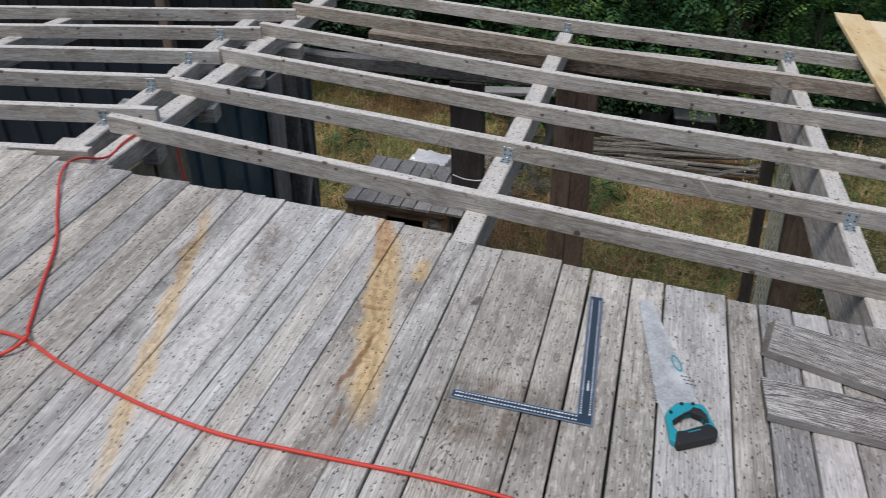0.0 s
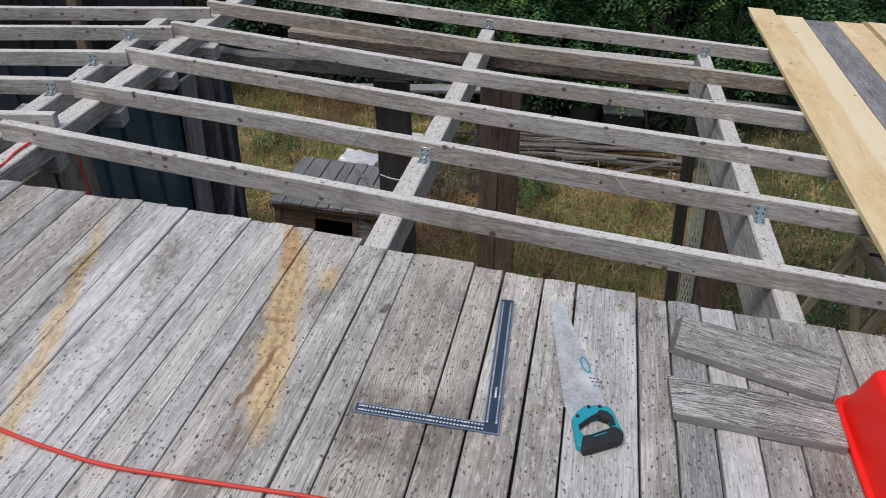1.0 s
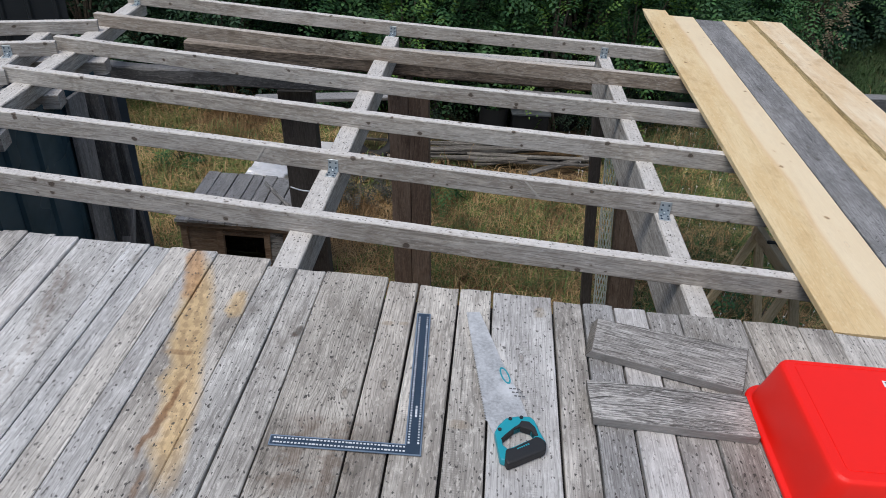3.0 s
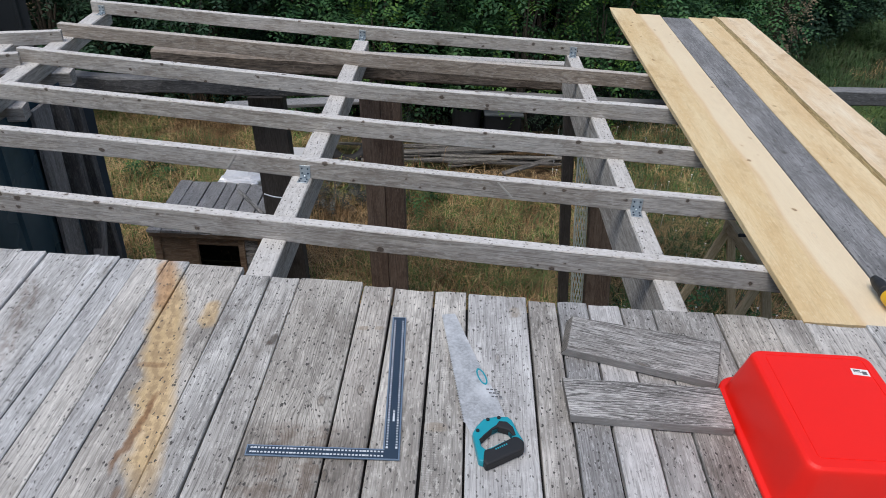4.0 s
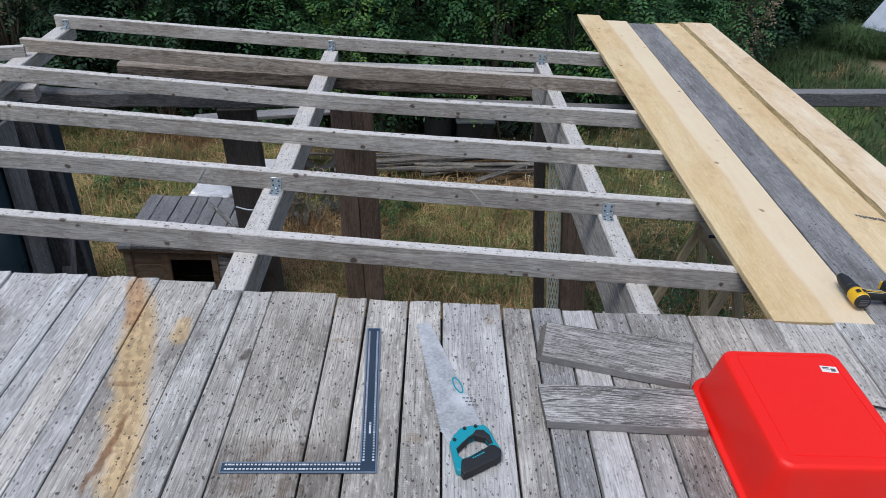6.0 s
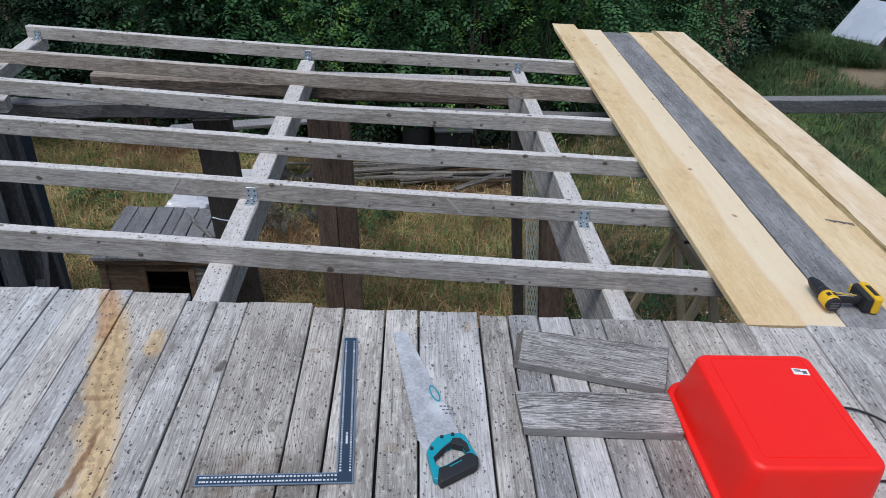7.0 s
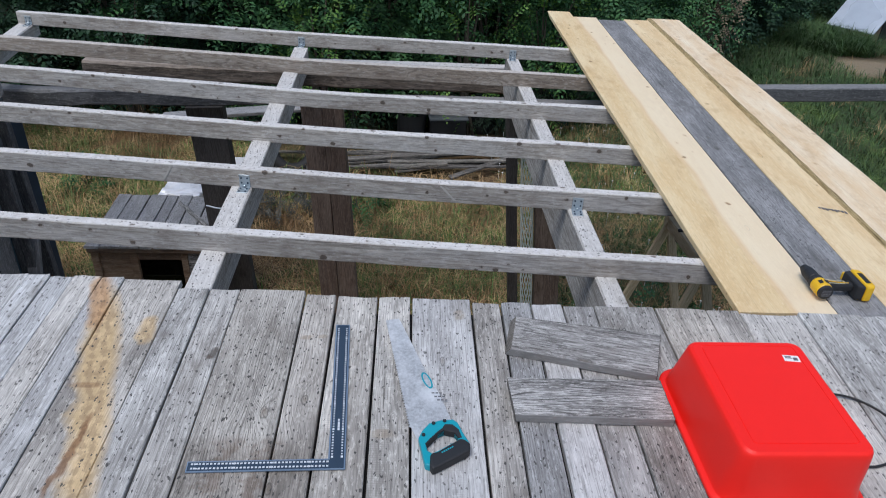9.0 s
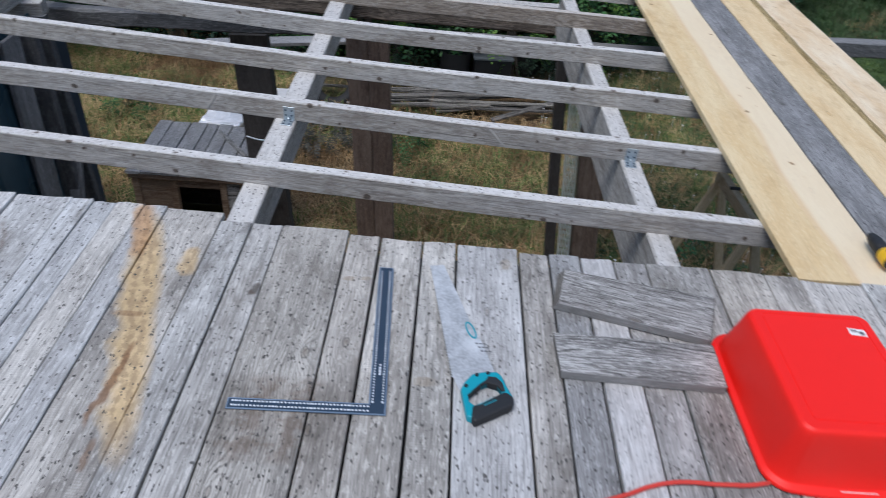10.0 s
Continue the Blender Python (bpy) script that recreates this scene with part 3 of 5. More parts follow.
# sideways bow of each crooked purlin: place along x, offset
BOWS = (((-2.6, 0), (-1.41, -.012), (-.15, -.039), (.19, -.043), (.85, -.044), (2.3, -.044)), ((-2.6, .004), (-1.68, .008), (-.2, -.031), (.2, -.038), (.97, -.034), (2.3, -.03)),
        ((-2.6, -.006), (-1.94, -.017), (-.24, -.05), (.21, -.043), (1.08, -.022), (2.3, -.01)), ((-2.67, -.012), (-2.2, -.036), (-.29, -.1), (.21, -.083), (1.21, -.035), (2.3, -.005)),
        ((-2.69, -.012), (-2.48, -.024), (-.34, -.074), (.22, -.05), (1.33, -.011), (2.3, 0)), ((-2.74, 0), (-1.6, -.045), (-.4, -.07), (.23, -.046), (1.46, -.009), (2.3, 0)))


def stretch(a, b, x):
    return (x, a[1] + (b[1] - a[1]) * (x - a[0]) / (b[0] - a[0]))


def bow_at(i, x):
    """Smoothed offset of a crooked purlin at x."""
    xs, ds = zip(*BOWS[i])
    return float(sum(np.interp(x + k * 0.12, xs, ds) for k in (-2, -1, 0, 1, 2)) / 5)


for i, (a, b) in enumerate(PURLINS):
    e = stretch(a, b, 2.3)
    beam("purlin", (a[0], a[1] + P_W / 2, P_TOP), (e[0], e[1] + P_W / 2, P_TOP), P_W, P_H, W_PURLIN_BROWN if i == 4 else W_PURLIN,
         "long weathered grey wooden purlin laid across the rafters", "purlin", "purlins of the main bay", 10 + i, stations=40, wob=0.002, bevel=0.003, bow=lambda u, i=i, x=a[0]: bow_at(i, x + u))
    bm = bmesh.new()
    box(bm, -0.0035, -0.0005, -P_W / 2 + 0.003, P_W / 2 - 0.003, -P_H + 0.004, -0.004, 0.0008)
    o = part("end_grain", bm, W_ENDGRAIN, bpy.data.objects["purlin" if i == 0 else "purlin.%03d" % i], "darker weathered end grain")
    o.matrix_basis = pose(0, bow_at(i, a[0]), 0)
M_SCRAPE = plain("scraped_wood", (0.47, 0.445, 0.41), 0.85, 0, 0.2, 90)
purlin_two = bpy.data.objects["purlin.001"]
for u, k in ((1.675, -0.62), (2.98, 0.95)):
    bm = bmesh.new()
    box(bm, -0.006, 0.006, -0.0011, 0, -0.082, -0.008, 0.0004)
    for v in bm.verts:
        v.co.x += (v.co.z + 0.045) * -k
    o = part("scrape_mark", bm, M_SCRAPE, purlin_two, "pale diagonal scrape mark")
    o.matrix_basis = pose(u, -P_W / 2 - 0.002 + bow_at(1, -2.61 + u), 0)
for i, (a, b) in enumerate(SIDE_PURLINS):
    e = stretch(a, b, -5.6)
    beam("purlin", (e[0], e[1] + P_W / 2, P_TOP - 0.012), (a[0], a[1] + P_W / 2, P_TOP - 0.012), P_W, 0.09, W_PURLIN,
         "weathered grey wooden purlin of the angled side bay", "purlin", "purlins of the side bay", 40 + i, stations=20, wob=0.003, bevel=0.003)

R_TOP = -0.117
RAFTERS = (((-0.61, -2.9), (-0.60, 3.98), 0.10), ((0.945, -2.9), (0.955, 3.98), 0.088), ((-2.12, -2.9), (-2.70, 4.40), 0.115),
           ((-2.56, 0.4), (-2.98, 3.75), 0.10), ((-4.2, 0.4), (-4.22, 3.2), 0.10), ((2.05, -2.9), (2.08, 3.95), 0.09))
for i, (a, b, w) in enumerate(RAFTERS):
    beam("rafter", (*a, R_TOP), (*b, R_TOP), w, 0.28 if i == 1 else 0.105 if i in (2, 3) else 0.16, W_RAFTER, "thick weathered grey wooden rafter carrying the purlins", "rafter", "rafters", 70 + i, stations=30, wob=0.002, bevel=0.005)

# ---- deck of old boards ----
JOINTS = ((-4.10, -.22), (-3.94, -.22), (-3.78, -.22), (-3.62, -.22), (-3.46, -.22), (-3.30, -.22), (-3.14, -.22), (-2.98, -.22), (-2.83, -.22), (-2.69, -.22), (-2.543, -.22), (-2.411, -.22), (-2.155, -.083), (-2.041, -.083), (-1.892, -.075), (-1.765, -.075),
          (-1.604, -.075), (-1.512, -.07), (-1.411, -.065), (-1.321, -.04), (-1.135, -.02), (-1.062, -.005), (-.983, 0), (-.888, 0), (-.808, 0), (-.615, .008), (-.51, .006),
          (-.407, .009), (-.183, .011), (-.075, .011), (.064, .014), (.176, .014), (.38, .017), (.479, .018), (.586, .019), (.696, .021), (.805, .023), (1.015, .026), (1.195, .03),
          (1.311, .035), (1.521, .045), (1.751, .06), (1.93, .06), (2.12, .06), (2.30, .06), (2.50, .06))
B_T = 0.025


def edge_y(x):
    if x < -0.62:
        return 0.862 + (x + 2.2) * -0.022
    if x < -0.18:
        return 0.768
    return 0.742 - (x + 0.18) * 0.042


DARKER = (-.407, .805, -1.892, .479)
LIGHTER = (-1.135, -1.062, -.983, .176, 1.311, -1.321, -.888)
deck = empty("deck", pose(0, 0, 0), "walkable deck of old weathered grey boards with rain spots", "deck", kind="structure")
for i in range(len(JOINTS) - 1):
    (x0, s0), (x1, s1) = JOINTS[i], JOINTS[i + 1]
    rng = random.Random(200 + i)
    ye = edge_y((x0 + x1) / 2) + rng.uniform(-0.008, 0.008)
    yl = -1.0 if x1 < -2.1 else -3.0
    gap = rng.uniform(0.0065, 0.009) if -0.2 < x0 < 0.5 else rng.uniform(0.003, 0.006)
    d = yl - 0.75
    top = ((x0 + s0 * (ye - .75) + gap / 2), (x1 + s1 * (ye - .75) - gap / 2))
    low = ((x0 + s0 * d + gap / 2), (x1 + s1 * d - gap / 2))
    if low[1] - low[0] < 0.01:
        low = (low[0], low[0] + 0.01)
    mat = W_DECK_PALE if abs(x0 + 1.411) < .001 or abs(x0 - .586) < .001 else W_DECK
    if any(abs(x0 - v) < .002 for v in DARKER):
        mat = W_DECK_DARK
    elif any(abs(x0 - v) < .002 for v in LIGHTER):
        mat = W_DECK_LIGHT
    dz = rng.uniform(-0.0025, 0.0025)
    beam("board", ((top[0] + top[1]) / 2, ye, dz), ((low[0] + low[1]) / 2, yl, dz), top[1] - top[0], B_T, mat, "", "", seed=300 + i, parent=deck,
         w1=low[1] - low[0], stations=22, wob=0.0012, bevel=0.0025, end_wob=0.004)
for i in range(8):
    x = -3.7 + i * 0.2
    beam("board", (x + 0.1, -1.02, 0), (x + 0.1, -3.0, 0), 0.194, B_T, W_DECK, "", "", seed=380 + i, parent=deck, stations=8)

for k in range(6):
    y = 0.46 - k * 0.58
    beam("purlin", (-2.35, y + 0.19, P_TOP), (2.3, y - 0.2, P_TOP), P_W, P_H, W_PURLIN, "weathered grey wooden purlin hidden under the deck boards", "purlin", "purlins under the deck", 90 + k, stations=8)

beam("board", (-2.058, -1.02, 0), (-1.975, -3.0, 0), 0.08, B_T, W_DECK, "", "", seed=391, parent=deck, w1=0.25, stations=8)

# unseen black sheet, added so the gaps between boards stay dark
M_GAPDARK = plain("black_gap_sheet", (0.02, 0.02, 0.021), 0.9, 0, 0.3, 60, 0.3)
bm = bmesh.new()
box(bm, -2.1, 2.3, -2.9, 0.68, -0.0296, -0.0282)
tagged(part("roofing_felt", bm, M_GAPDARK), "unseen black sheet added under the deck boards to darken the gaps", "felt", kind="structure")

# ---- loose fresh planks at the open side ----
PLANKS = ((1.313, 1.668, 1.369, 1.757, 0.680, 4.752, W_YELLOW_WIDE, "loose wide fresh pine plank with pale sapwood and notched end"),
          (1.672, 1.868, 1.762, 1.984, 0.664, 4.69, W_GREYPLANK, "loose old dark grey plank between fresh yellow planks"),
          (1.872, 2.10, 1.99, 2.20, 0.66, 4.73, W_YELLOW, "loose fresh yellow pine plank with pencil marks"),
          (2.13, 2.40, 2.225, 2.477, 0.65, 4.78, W_YELLOW_PALE, "loose fresh pine plank with a waney bark edge"))
for i, (a0, a1, b0, b1, y0, y1, mat, lab) in enumerate(PLANKS):
    top = -0.002 + (0.004 if i == 3 else 0)
    pl = beam("plank", ((a0 + a1) / 2, y0, top), ((b0 + b1) / 2, y1, top), a1 - a0, 0.026, mat, lab, "plank", "loose planks", 500 + i, w1=b1 - b0, stations=24, wob=0.0015, bevel=0.002)
wide = bpy.data.objects["plank"].data
for v in wide.vertices[-10:]:
    # the yellow half runs on past the notch
    if v.co.z < -0.012:
        continue
    v.co.x += 0.16 if v.co.y > 0.0 else 0.0
    if abs(v.co.y) < 0.1:
        v.co.y = 0.004 if v.co.y > 0 else 0.0
beam("bark_edge", (2.122, 0.66, 0.006), (2.214, 4.77, 0.006), 0.046, 0.028, W_BARK, "brown waney bark edge", "", seed=520, parent=pl, stations=40, wob=0.004, bevel=0.012)

# ---- angle brackets on the rafters ----
def bracket_mesh():
    bm = bmesh.new()
    w, t = 0.05, 0.0025
    box(bm, -w / 2, w / 2, -t, 0, 0, 0.062, 0.0008)
    box(bm, -w / 2, w / 2, -0.062, 0, 0, t, 0.0008)
    box(bm, -0.006, 0.006, -0.014, -t, t, 0.014, 0.003)
    me = bpy.data.meshes.new("plate")
    bm.to_mesh(me)
    bm.free()
    me.materials.append(M_ZINC)
    bm = bmesh.new()
    tube(bm, (0, 0, 0), (0, 0, 0.003), 0.0042, seg=8)
    sc = bpy.data.meshes.new("screw")
    bm.to_mesh(sc)
    bm.free()
    sc.materials.append(M_NAVY)
    return me, sc


def angle_bracket(m):
    br = empty("angle_bracket", m, "small galvanised steel angle bracket screwed between rafter and purlin", "bracket", "angle brackets")
    new("plate", plate_me).parent = br
    for x in (-0.014, 0.014):
        for h in (0.022, 0.046):
            for k in (0, 1):
                o = new("screw", screw_me)
                o.parent = br
                o.matrix_basis = pose(x, -0.0025, h, 90) if k else pose(x, -h - 0.004, 0.0025)


plate_me, screw_me = bracket_mesh()


def front_y(purlin, x):
    (a, b) = purlin
    return stretch(a, b, x)[1]


for x, p, turn in ((-0.585, 1, -5), (0.95, 1, -5), (-0.60, 5, -6), (0.95, 5, -6), (-2.66, 5, -6)):
    angle_bracket(pose(x, front_y(PURLINS[p], x) + bow_at(p, x) - 0.003, R_TOP + 0.001, 0, 0, turn))
for x, p in zip((-2.71, -2.76, -2.82, -2.89), SIDE_PURLINS[1:]):
    angle_bracket(pose(x, front_y(p, x) - 0.003, R_TOP + 0.001, 0, 0, 16))

# ---- beams and posts under the roof ----
beam("lintel_beam", (-2.12, 3.87, -0.222), (1.02, 4.02, -0.296), 0.13, 0.118, W_SPLIT, "heavy brown split timber lintel under the rafters", "beam", seed=600, stations=24, wob=0.008, bevel=0.015)
beam("lintel_plank", (-1.75, 4.01, -0.222), (1.02, 4.20, -0.272), 0.10, 0.05, W_RAFTER, "pale grey plank lying along the lintel", "beam", seed=601, stations=16, wob=0.006)
beam("lower_beam", (-2.75, 3.72, -0.388), (-0.75, 3.78, -0.378), 0.11, 0.112, W_SLATE, "curved weathered grey slab beam behind the posts", "beam", seed=602, stations=24, wob=0.016, bevel=0.012)
beam("lower_beam", (-0.2, 3.84, -0.418), (2.5, 3.86, -0.40), 0.10, 0.055, W_SLATE, "weathered grey slab beam behind the posts", "beam", seed=603, stations=24, wob=0.006, bevel=0.01)
beam("side_rail", (2.45, 3.92, -0.284), (7.2, 4.45, -0.284), 0.11, 0.11, W_SLATE, "long weathered grey rail continuing beside the roof", "rail", seed=604, stations=24, wob=0.006, bevel=0.008)
for i, (y, z, x0) in enumerate(((1.50, -0.226, -2.95), (2.08, -0.226, -3.0), (2.68, -0.226, -3.05), (3.3, -0.226, -3.1))):
    beam("tie_stub", (x0, y - 0.12, z), (-2.42 - i * 0.012, y + 0.02, z), 0.12, 0.09, W_RAFTER, "short grey beam end sticking out under the rafter", "beam", "beam ends", 610 + i, stations=5)


def post(name, top, foot, w, d, material, label, seed, boards=1):
    p = empty(name, pose(*foot), label, "post", "posts under the roof")
    for k in range(boards):
        off = (k - (boards - 1) / 2) * (w / boards)
        beam("board" if boards > 1 else "shaft", (foot[0] + off, foot[1], foot[2]), (top[0] + off, top[1], top[2]), w / boards - 0.004 * (boards > 1), d, material, "", "", seed=seed + k, parent=p, stations=12, wob=0.003, bevel=0.005)
    return p


post("post", (-0.445, 3.74, -0.44), (-0.34, 3.74, GROUND - 0.02), 0.31, 0.12, W_BROWN, "wide reddish-brown post of two boards under the roof", 620, 2)
post("post", (-1.33, 3.86, -0.56), (-1.22, 3.86, GROUND - 0.02), 0.27, 0.12, W_DARK, "wide dark stained post behind the hutch", 625)
post("post", (0.955, 3.74, -0.42), (1.185, 3.74, GROUND - 0.02), 0.08, 0.10, W_DARK, "slim black post beside rolled wire netting", 630)
post("post", (1.30, 3.72, -0.90), (1.47, 3.72, GROUND - 0.02), 0.21, 0.10, W_BROWN, "brown wooden post next to wire netting", 635)
post("post", (-2.47, 3.02, -0.30), (-2.44, 3.02, GROUND - 0.02), 0.14, 0.06, W_SLATE, "grey weathered corner post of the metal wall", 645)
post("post", (-2.47, 3.22, -0.30), (-2.42, 3.28, GROUND - 0.02), 0.08, 0.06, W_SLATE, "dark slim corner post of the metal wall", 647)
def wall_board(y0, y1, x, top, lean, material, label, seed):
    """An upright board against the metal wall, its broad face towards the open bay."""
    bm = bmesh.new()
    rng = random.Random(seed)
    box(bm, 0, 0.026, -(y1 - y0) / 2, (y1 - y0) / 2, 0, top - GROUND, 0.003)
    for v in bm.verts:
        v.co.y += lean * v.co.z + rng.uniform(-0.003, 0.003)
    # grain runs along the local x axis of the wood, so the board is laid flat and stood up
    bmesh.ops.rotate(bm, verts=bm.verts, cent=(0, 0, 0), matrix=Matrix.Rotation(radians(90), 3, 'Y'))
    o = tagged(part("wall_board", bm, material), label, "board", "boards on the metal wall")
    o.matrix_world = pose(x, (y0 + y1) / 2, GROUND, 0, -90, 0)


wall_board(1.21, 1.50, -2.500, -0.29, 0.0, W_TAN, "tan-grey weathered board standing against the metal wall", 649)
wall_board(1.525, 1.80, -2.497, -0.28, 0.0, W_TAN, "tan-grey weathered board standing against the metal wall", 650)
wall_board(2.70, 2.90, -2.478, -0.30, 0.03, W_GREYPLANK, "grey weathered board leaning at the corner of the metal wall", 652)
beam("brace", (-2.40, 2.62, GROUND), (-2.41, 3.16, -1.1), 0.09, 0.04, W_GREYPLANK, "slanting grey board leaning at the wall corner", "brace", seed=651)


def roll_of_netting():
    """A narrow upright roll of hexagonal wire netting between two posts."""
    bm = bmesh.new()
    z0, z1, r = GROUND, -0.46, 0.05
    cx0, cx1, cy = 1.29, 1.08, 3.72
    for k in range(26):
        a0 = k * math.tau / 13 * (1 if k % 2 else 1)
        sgn = 1 if k < 13 else -1
        prev = None
        for j in range(25):
            s = j / 24
            a = a0 + sgn * s * 7.5
            c = Vector((cx0 + (cx1 - cx0) * s + r * math.cos(a), cy + r * math.sin(a), z0 + (z1 - z0) * s))
            if prev is not None:
                tube(bm, prev, c, 0.0026, seg=3)
            prev = c
    return tagged(part("wire_netting", bm, M_MESH), "narrow upright roll of galvanised wire netting between posts", "wire netting")


roll_of_netting()
tie = spline("wire_tie", [(-1.36, 3.70, -1.30), (-1.25, 3.685, -1.315), (-1.10, 3.69, -1.30), (-1.03, 3.72, -1.27)], 0.006, M_SHEETWHITE, "pale wire tied round the dark post", "wire")


# ---- sheet metal walls ----
def sheet_mesh(width, height, seed):
    rng = random.Random(seed)
    prof = []
    x = 0.0
    while x < width:
        prof += [(x, 0.0), (x + 0.015, 0.022), (x + 0.045, 0.022), (x + 0.06, 0.0)]
        x += 0.27
    prof.append((width, 0.0))
    verts, faces = [], []
    for j in range(5):
        z = height * j / 4
        for px, py in prof:
            verts.append((px, -py + rng.uniform(-0.002, 0.002), z))
    n = len(prof)
    for j in range(4):
        for i in range(n - 1):
            faces.append((j * n + i, j * n + i + 1, (j + 1) * n + i + 1, (j + 1) * n + i))
    return mesh_of("metal_sheet", verts, faces, M_METALWALL)


def metal_wall(name, p, q, z0, z1, label, material=None):
    p, q = Vector(p), Vector(q)
    length = (q - p).length
    ang = math.degrees(math.atan2(q.y - p.y, q.x - p.x))
    wall = empty(name, pose(p.x, p.y, z0, 0, 0, ang), label, "wall", kind="structure")
    n = max(1, round(length / 0.95))
    for i in range(n):
        w = length / n
        o = new("metal_sheet", sheet_mesh(w + 0.03, z1 - z0 - 0.01 * (i % 2), 660 + i))
        o.parent = wall
        if material:
            o.data.materials[0] = material
        o.location = (i * w, -0.004 * (i % 2), 0)
        sol = o.modifiers.new("thick", 'SOLIDIFY')
        sol.thickness = 0.003
    bm = bmesh.new()
    for z in (0.35, 1.2, z1 - z0 - 0.2):
        box(bm, 0, length, 0.03, 0.08, z - 0.05, z + 0.05, 0.004)
    part("wall_rail", bm, W_OFFCUT, wall)
    return wall


metal_wall("wall_west", (-2.55, 1.15), (-2.52, 3.20), GROUND, -0.27, "dark blue ribbed sheet metal wall on wooden rails")
metal_wall("wall_back", (-7.4, 2.3), (-2.75, 3.95), GROUND, -0.50, "dark navy ribbed sheet metal wall under the side bay", M_NAVYWALL)
metal_wall("wall_far", (-11.5, 4.6), (-4.35, 6.1), GROUND, 0.9, "tall dark sheet metal fence behind the side bay", M_DARKWALL)
# three unseen walls, added to keep daylight off the ground below the deck
metal_wall("light_block_south", (-3.6, -2.95), (2.55, -2.95), GROUND, -0.32, "unseen dark sheet metal wall added below the deck to block light", M_DARKWALL)
metal_wall("light_block_east", (2.55, -2.95), (2.55, 0.35), GROUND, -0.32, "unseen dark sheet metal wall added below the deck to block light", M_DARKWALL)
metal_wall("light_block_west", (-3.6, -2.95), (-3.6, 0.3), GROUND, -0.32, "unseen dark sheet metal wall added below the deck to block light", M_DARKWALL)
for i, (x, y) in enumerate(((-5.4, 5.68), (-8.2, 5.1))):
    beam("fence_post", (x, y, GROUND), (x, y, 1.0), 0.12, 0.1, W_BROWN, "dark wooden post before the dark metal fence", "post", "fence posts", 680 + i)


# ---- hutch ----
def build_hutch():
    m = pose(-1.85, 4.045, GROUND, 0, 0, 1)
    h = empty("animal_hutch", m, "old wooden hutch with grey board top and dark square opening", "hutch")
    inv = m
    w, d, top = 0.86, 0.79, 0.80

    def put(name, bm, mat, label="", loc=(0, 0, 0), rot=(0, 0, 0)):
        o = part(name, bm, mat, h, label)
        o.matrix_basis = pose(*loc, *rot)
        return o
    rng = random.Random(700)
    x = -w / 2 - 0.05
    k = 0
    while x < w / 2 + 0.03:
        bw = rng.choice((0.1, 0.12, 0.145, 0.16))
        me = timber_mesh("top_board", d + 0.06 + rng.uniform(-0.02, 0.03), bw - 0.008, bw - 0.008, 0.022, W_HUTCH_TOP, 710 + k, stations=6, end_wob=0.004)
        o = new("top_board", me)
        o.parent = h
        o.matrix_basis = pose(x + bw / 2, -d / 2 - 0.05, top + 0.022, 0, 0, 90)
        x += bw
        k += 1
    bm = bmesh.new()
    box(bm, -w / 2 - 0.04, w / 2 + 0.03, -d / 2 - 0.035, -d / 2 - 0.008, top - 0.05, top - 0.002, 0.004)
    put("front_rail", bm, W_HUTCH)
    for sx in (-1, 1):
        bm = bmesh.new()
        box(bm, sx * w / 2 - 0.03, sx * w / 2 + 0.03, -d / 2 - 0.005, -d / 2 + 0.055, 0, top - 0.003, 0.004)
        put("corner_post", bm, W_HUTCH)
        bm = bmesh.new()
        box(bm, sx * w / 2 - 0.03, sx * w / 2 + 0.03, d / 2 - 0.06, d / 2, 0, top - 0.003, 0.004)
        put("corner_post", bm, W_HUTCH)
    for j in range(5):
        me = timber_mesh("front_board", 0.24, 0.148, 0.148, 0.018, W_HUTCH, 730 + j, stations=4)
        o = new("front_board", me)
        o.parent = h
        o.matrix_basis = pose(-w / 2 + 0.03, -d / 2 + 0.012, 0.08 + j * 0.152, 90, 0, 0)
    for sx in (-1, 1):
        for j in range(5):
            me = timber_mesh("side_board", d - 0.1, 0.15, 0.15, 0.018, W_RAFTER if sx > 0 else W_HUTCH, 740 + j, stations=5)
            o = new("side_board", me)
            o.parent = h
            o.matrix_basis = pose(sx * (w / 2 - 0.005), -d / 2 + 0.05, 0.08 + j * 0.152, 90, 0, 90)
    bm = bmesh.new()
    box(bm, -w / 2 + 0.03, w / 2 - 0.03, d / 2 - 0.03, d / 2 - 0.012, 0.0, top - 0.004)
    put("back_panel", bm, W_DARK)
    bm = bmesh.new()
    box(bm, -0.16, -0.10, -d / 2 - 0.006, -d / 2 + 0.03, 0.0, top - 0.052, 0.003)
    put("door_jamb", bm, W_HUTCH)
    bm = bmesh.new()
    box(bm, 0.24, 0.29, -d / 2 - 0.006, -d / 2 + 0.03, 0.0, top - 0.052, 0.003)
    put("door_jamb", bm, W_HUTCH)
    for j in range(5):
        me = timber_mesh("front_board", 0.12, 0.148, 0.148, 0.018, W_OFFCUT, 780 + j, stations=3)
        o = new("front_board", me)
        o.parent = h
        o.matrix_basis = pose(0.285, -d / 2 + 0.012, 0.08 + j * 0.152, 90, 0, 0)
    bm = bmesh.new()
    box(bm, -0.10, 0.24, -d / 2 - 0.004, -d / 2 + 0.03, top - 0.13, top - 0.053, 0.003)
    put("door_head", bm, W_HUTCH)
    bm = bmesh.new()
    box(bm, -0.10, 0.24, -d / 2 - 0.004, -d / 2 + 0.03, 0.12, 0.30, 0.003)
    put("sill_board", bm, W_HUTCH)


build_hutch()
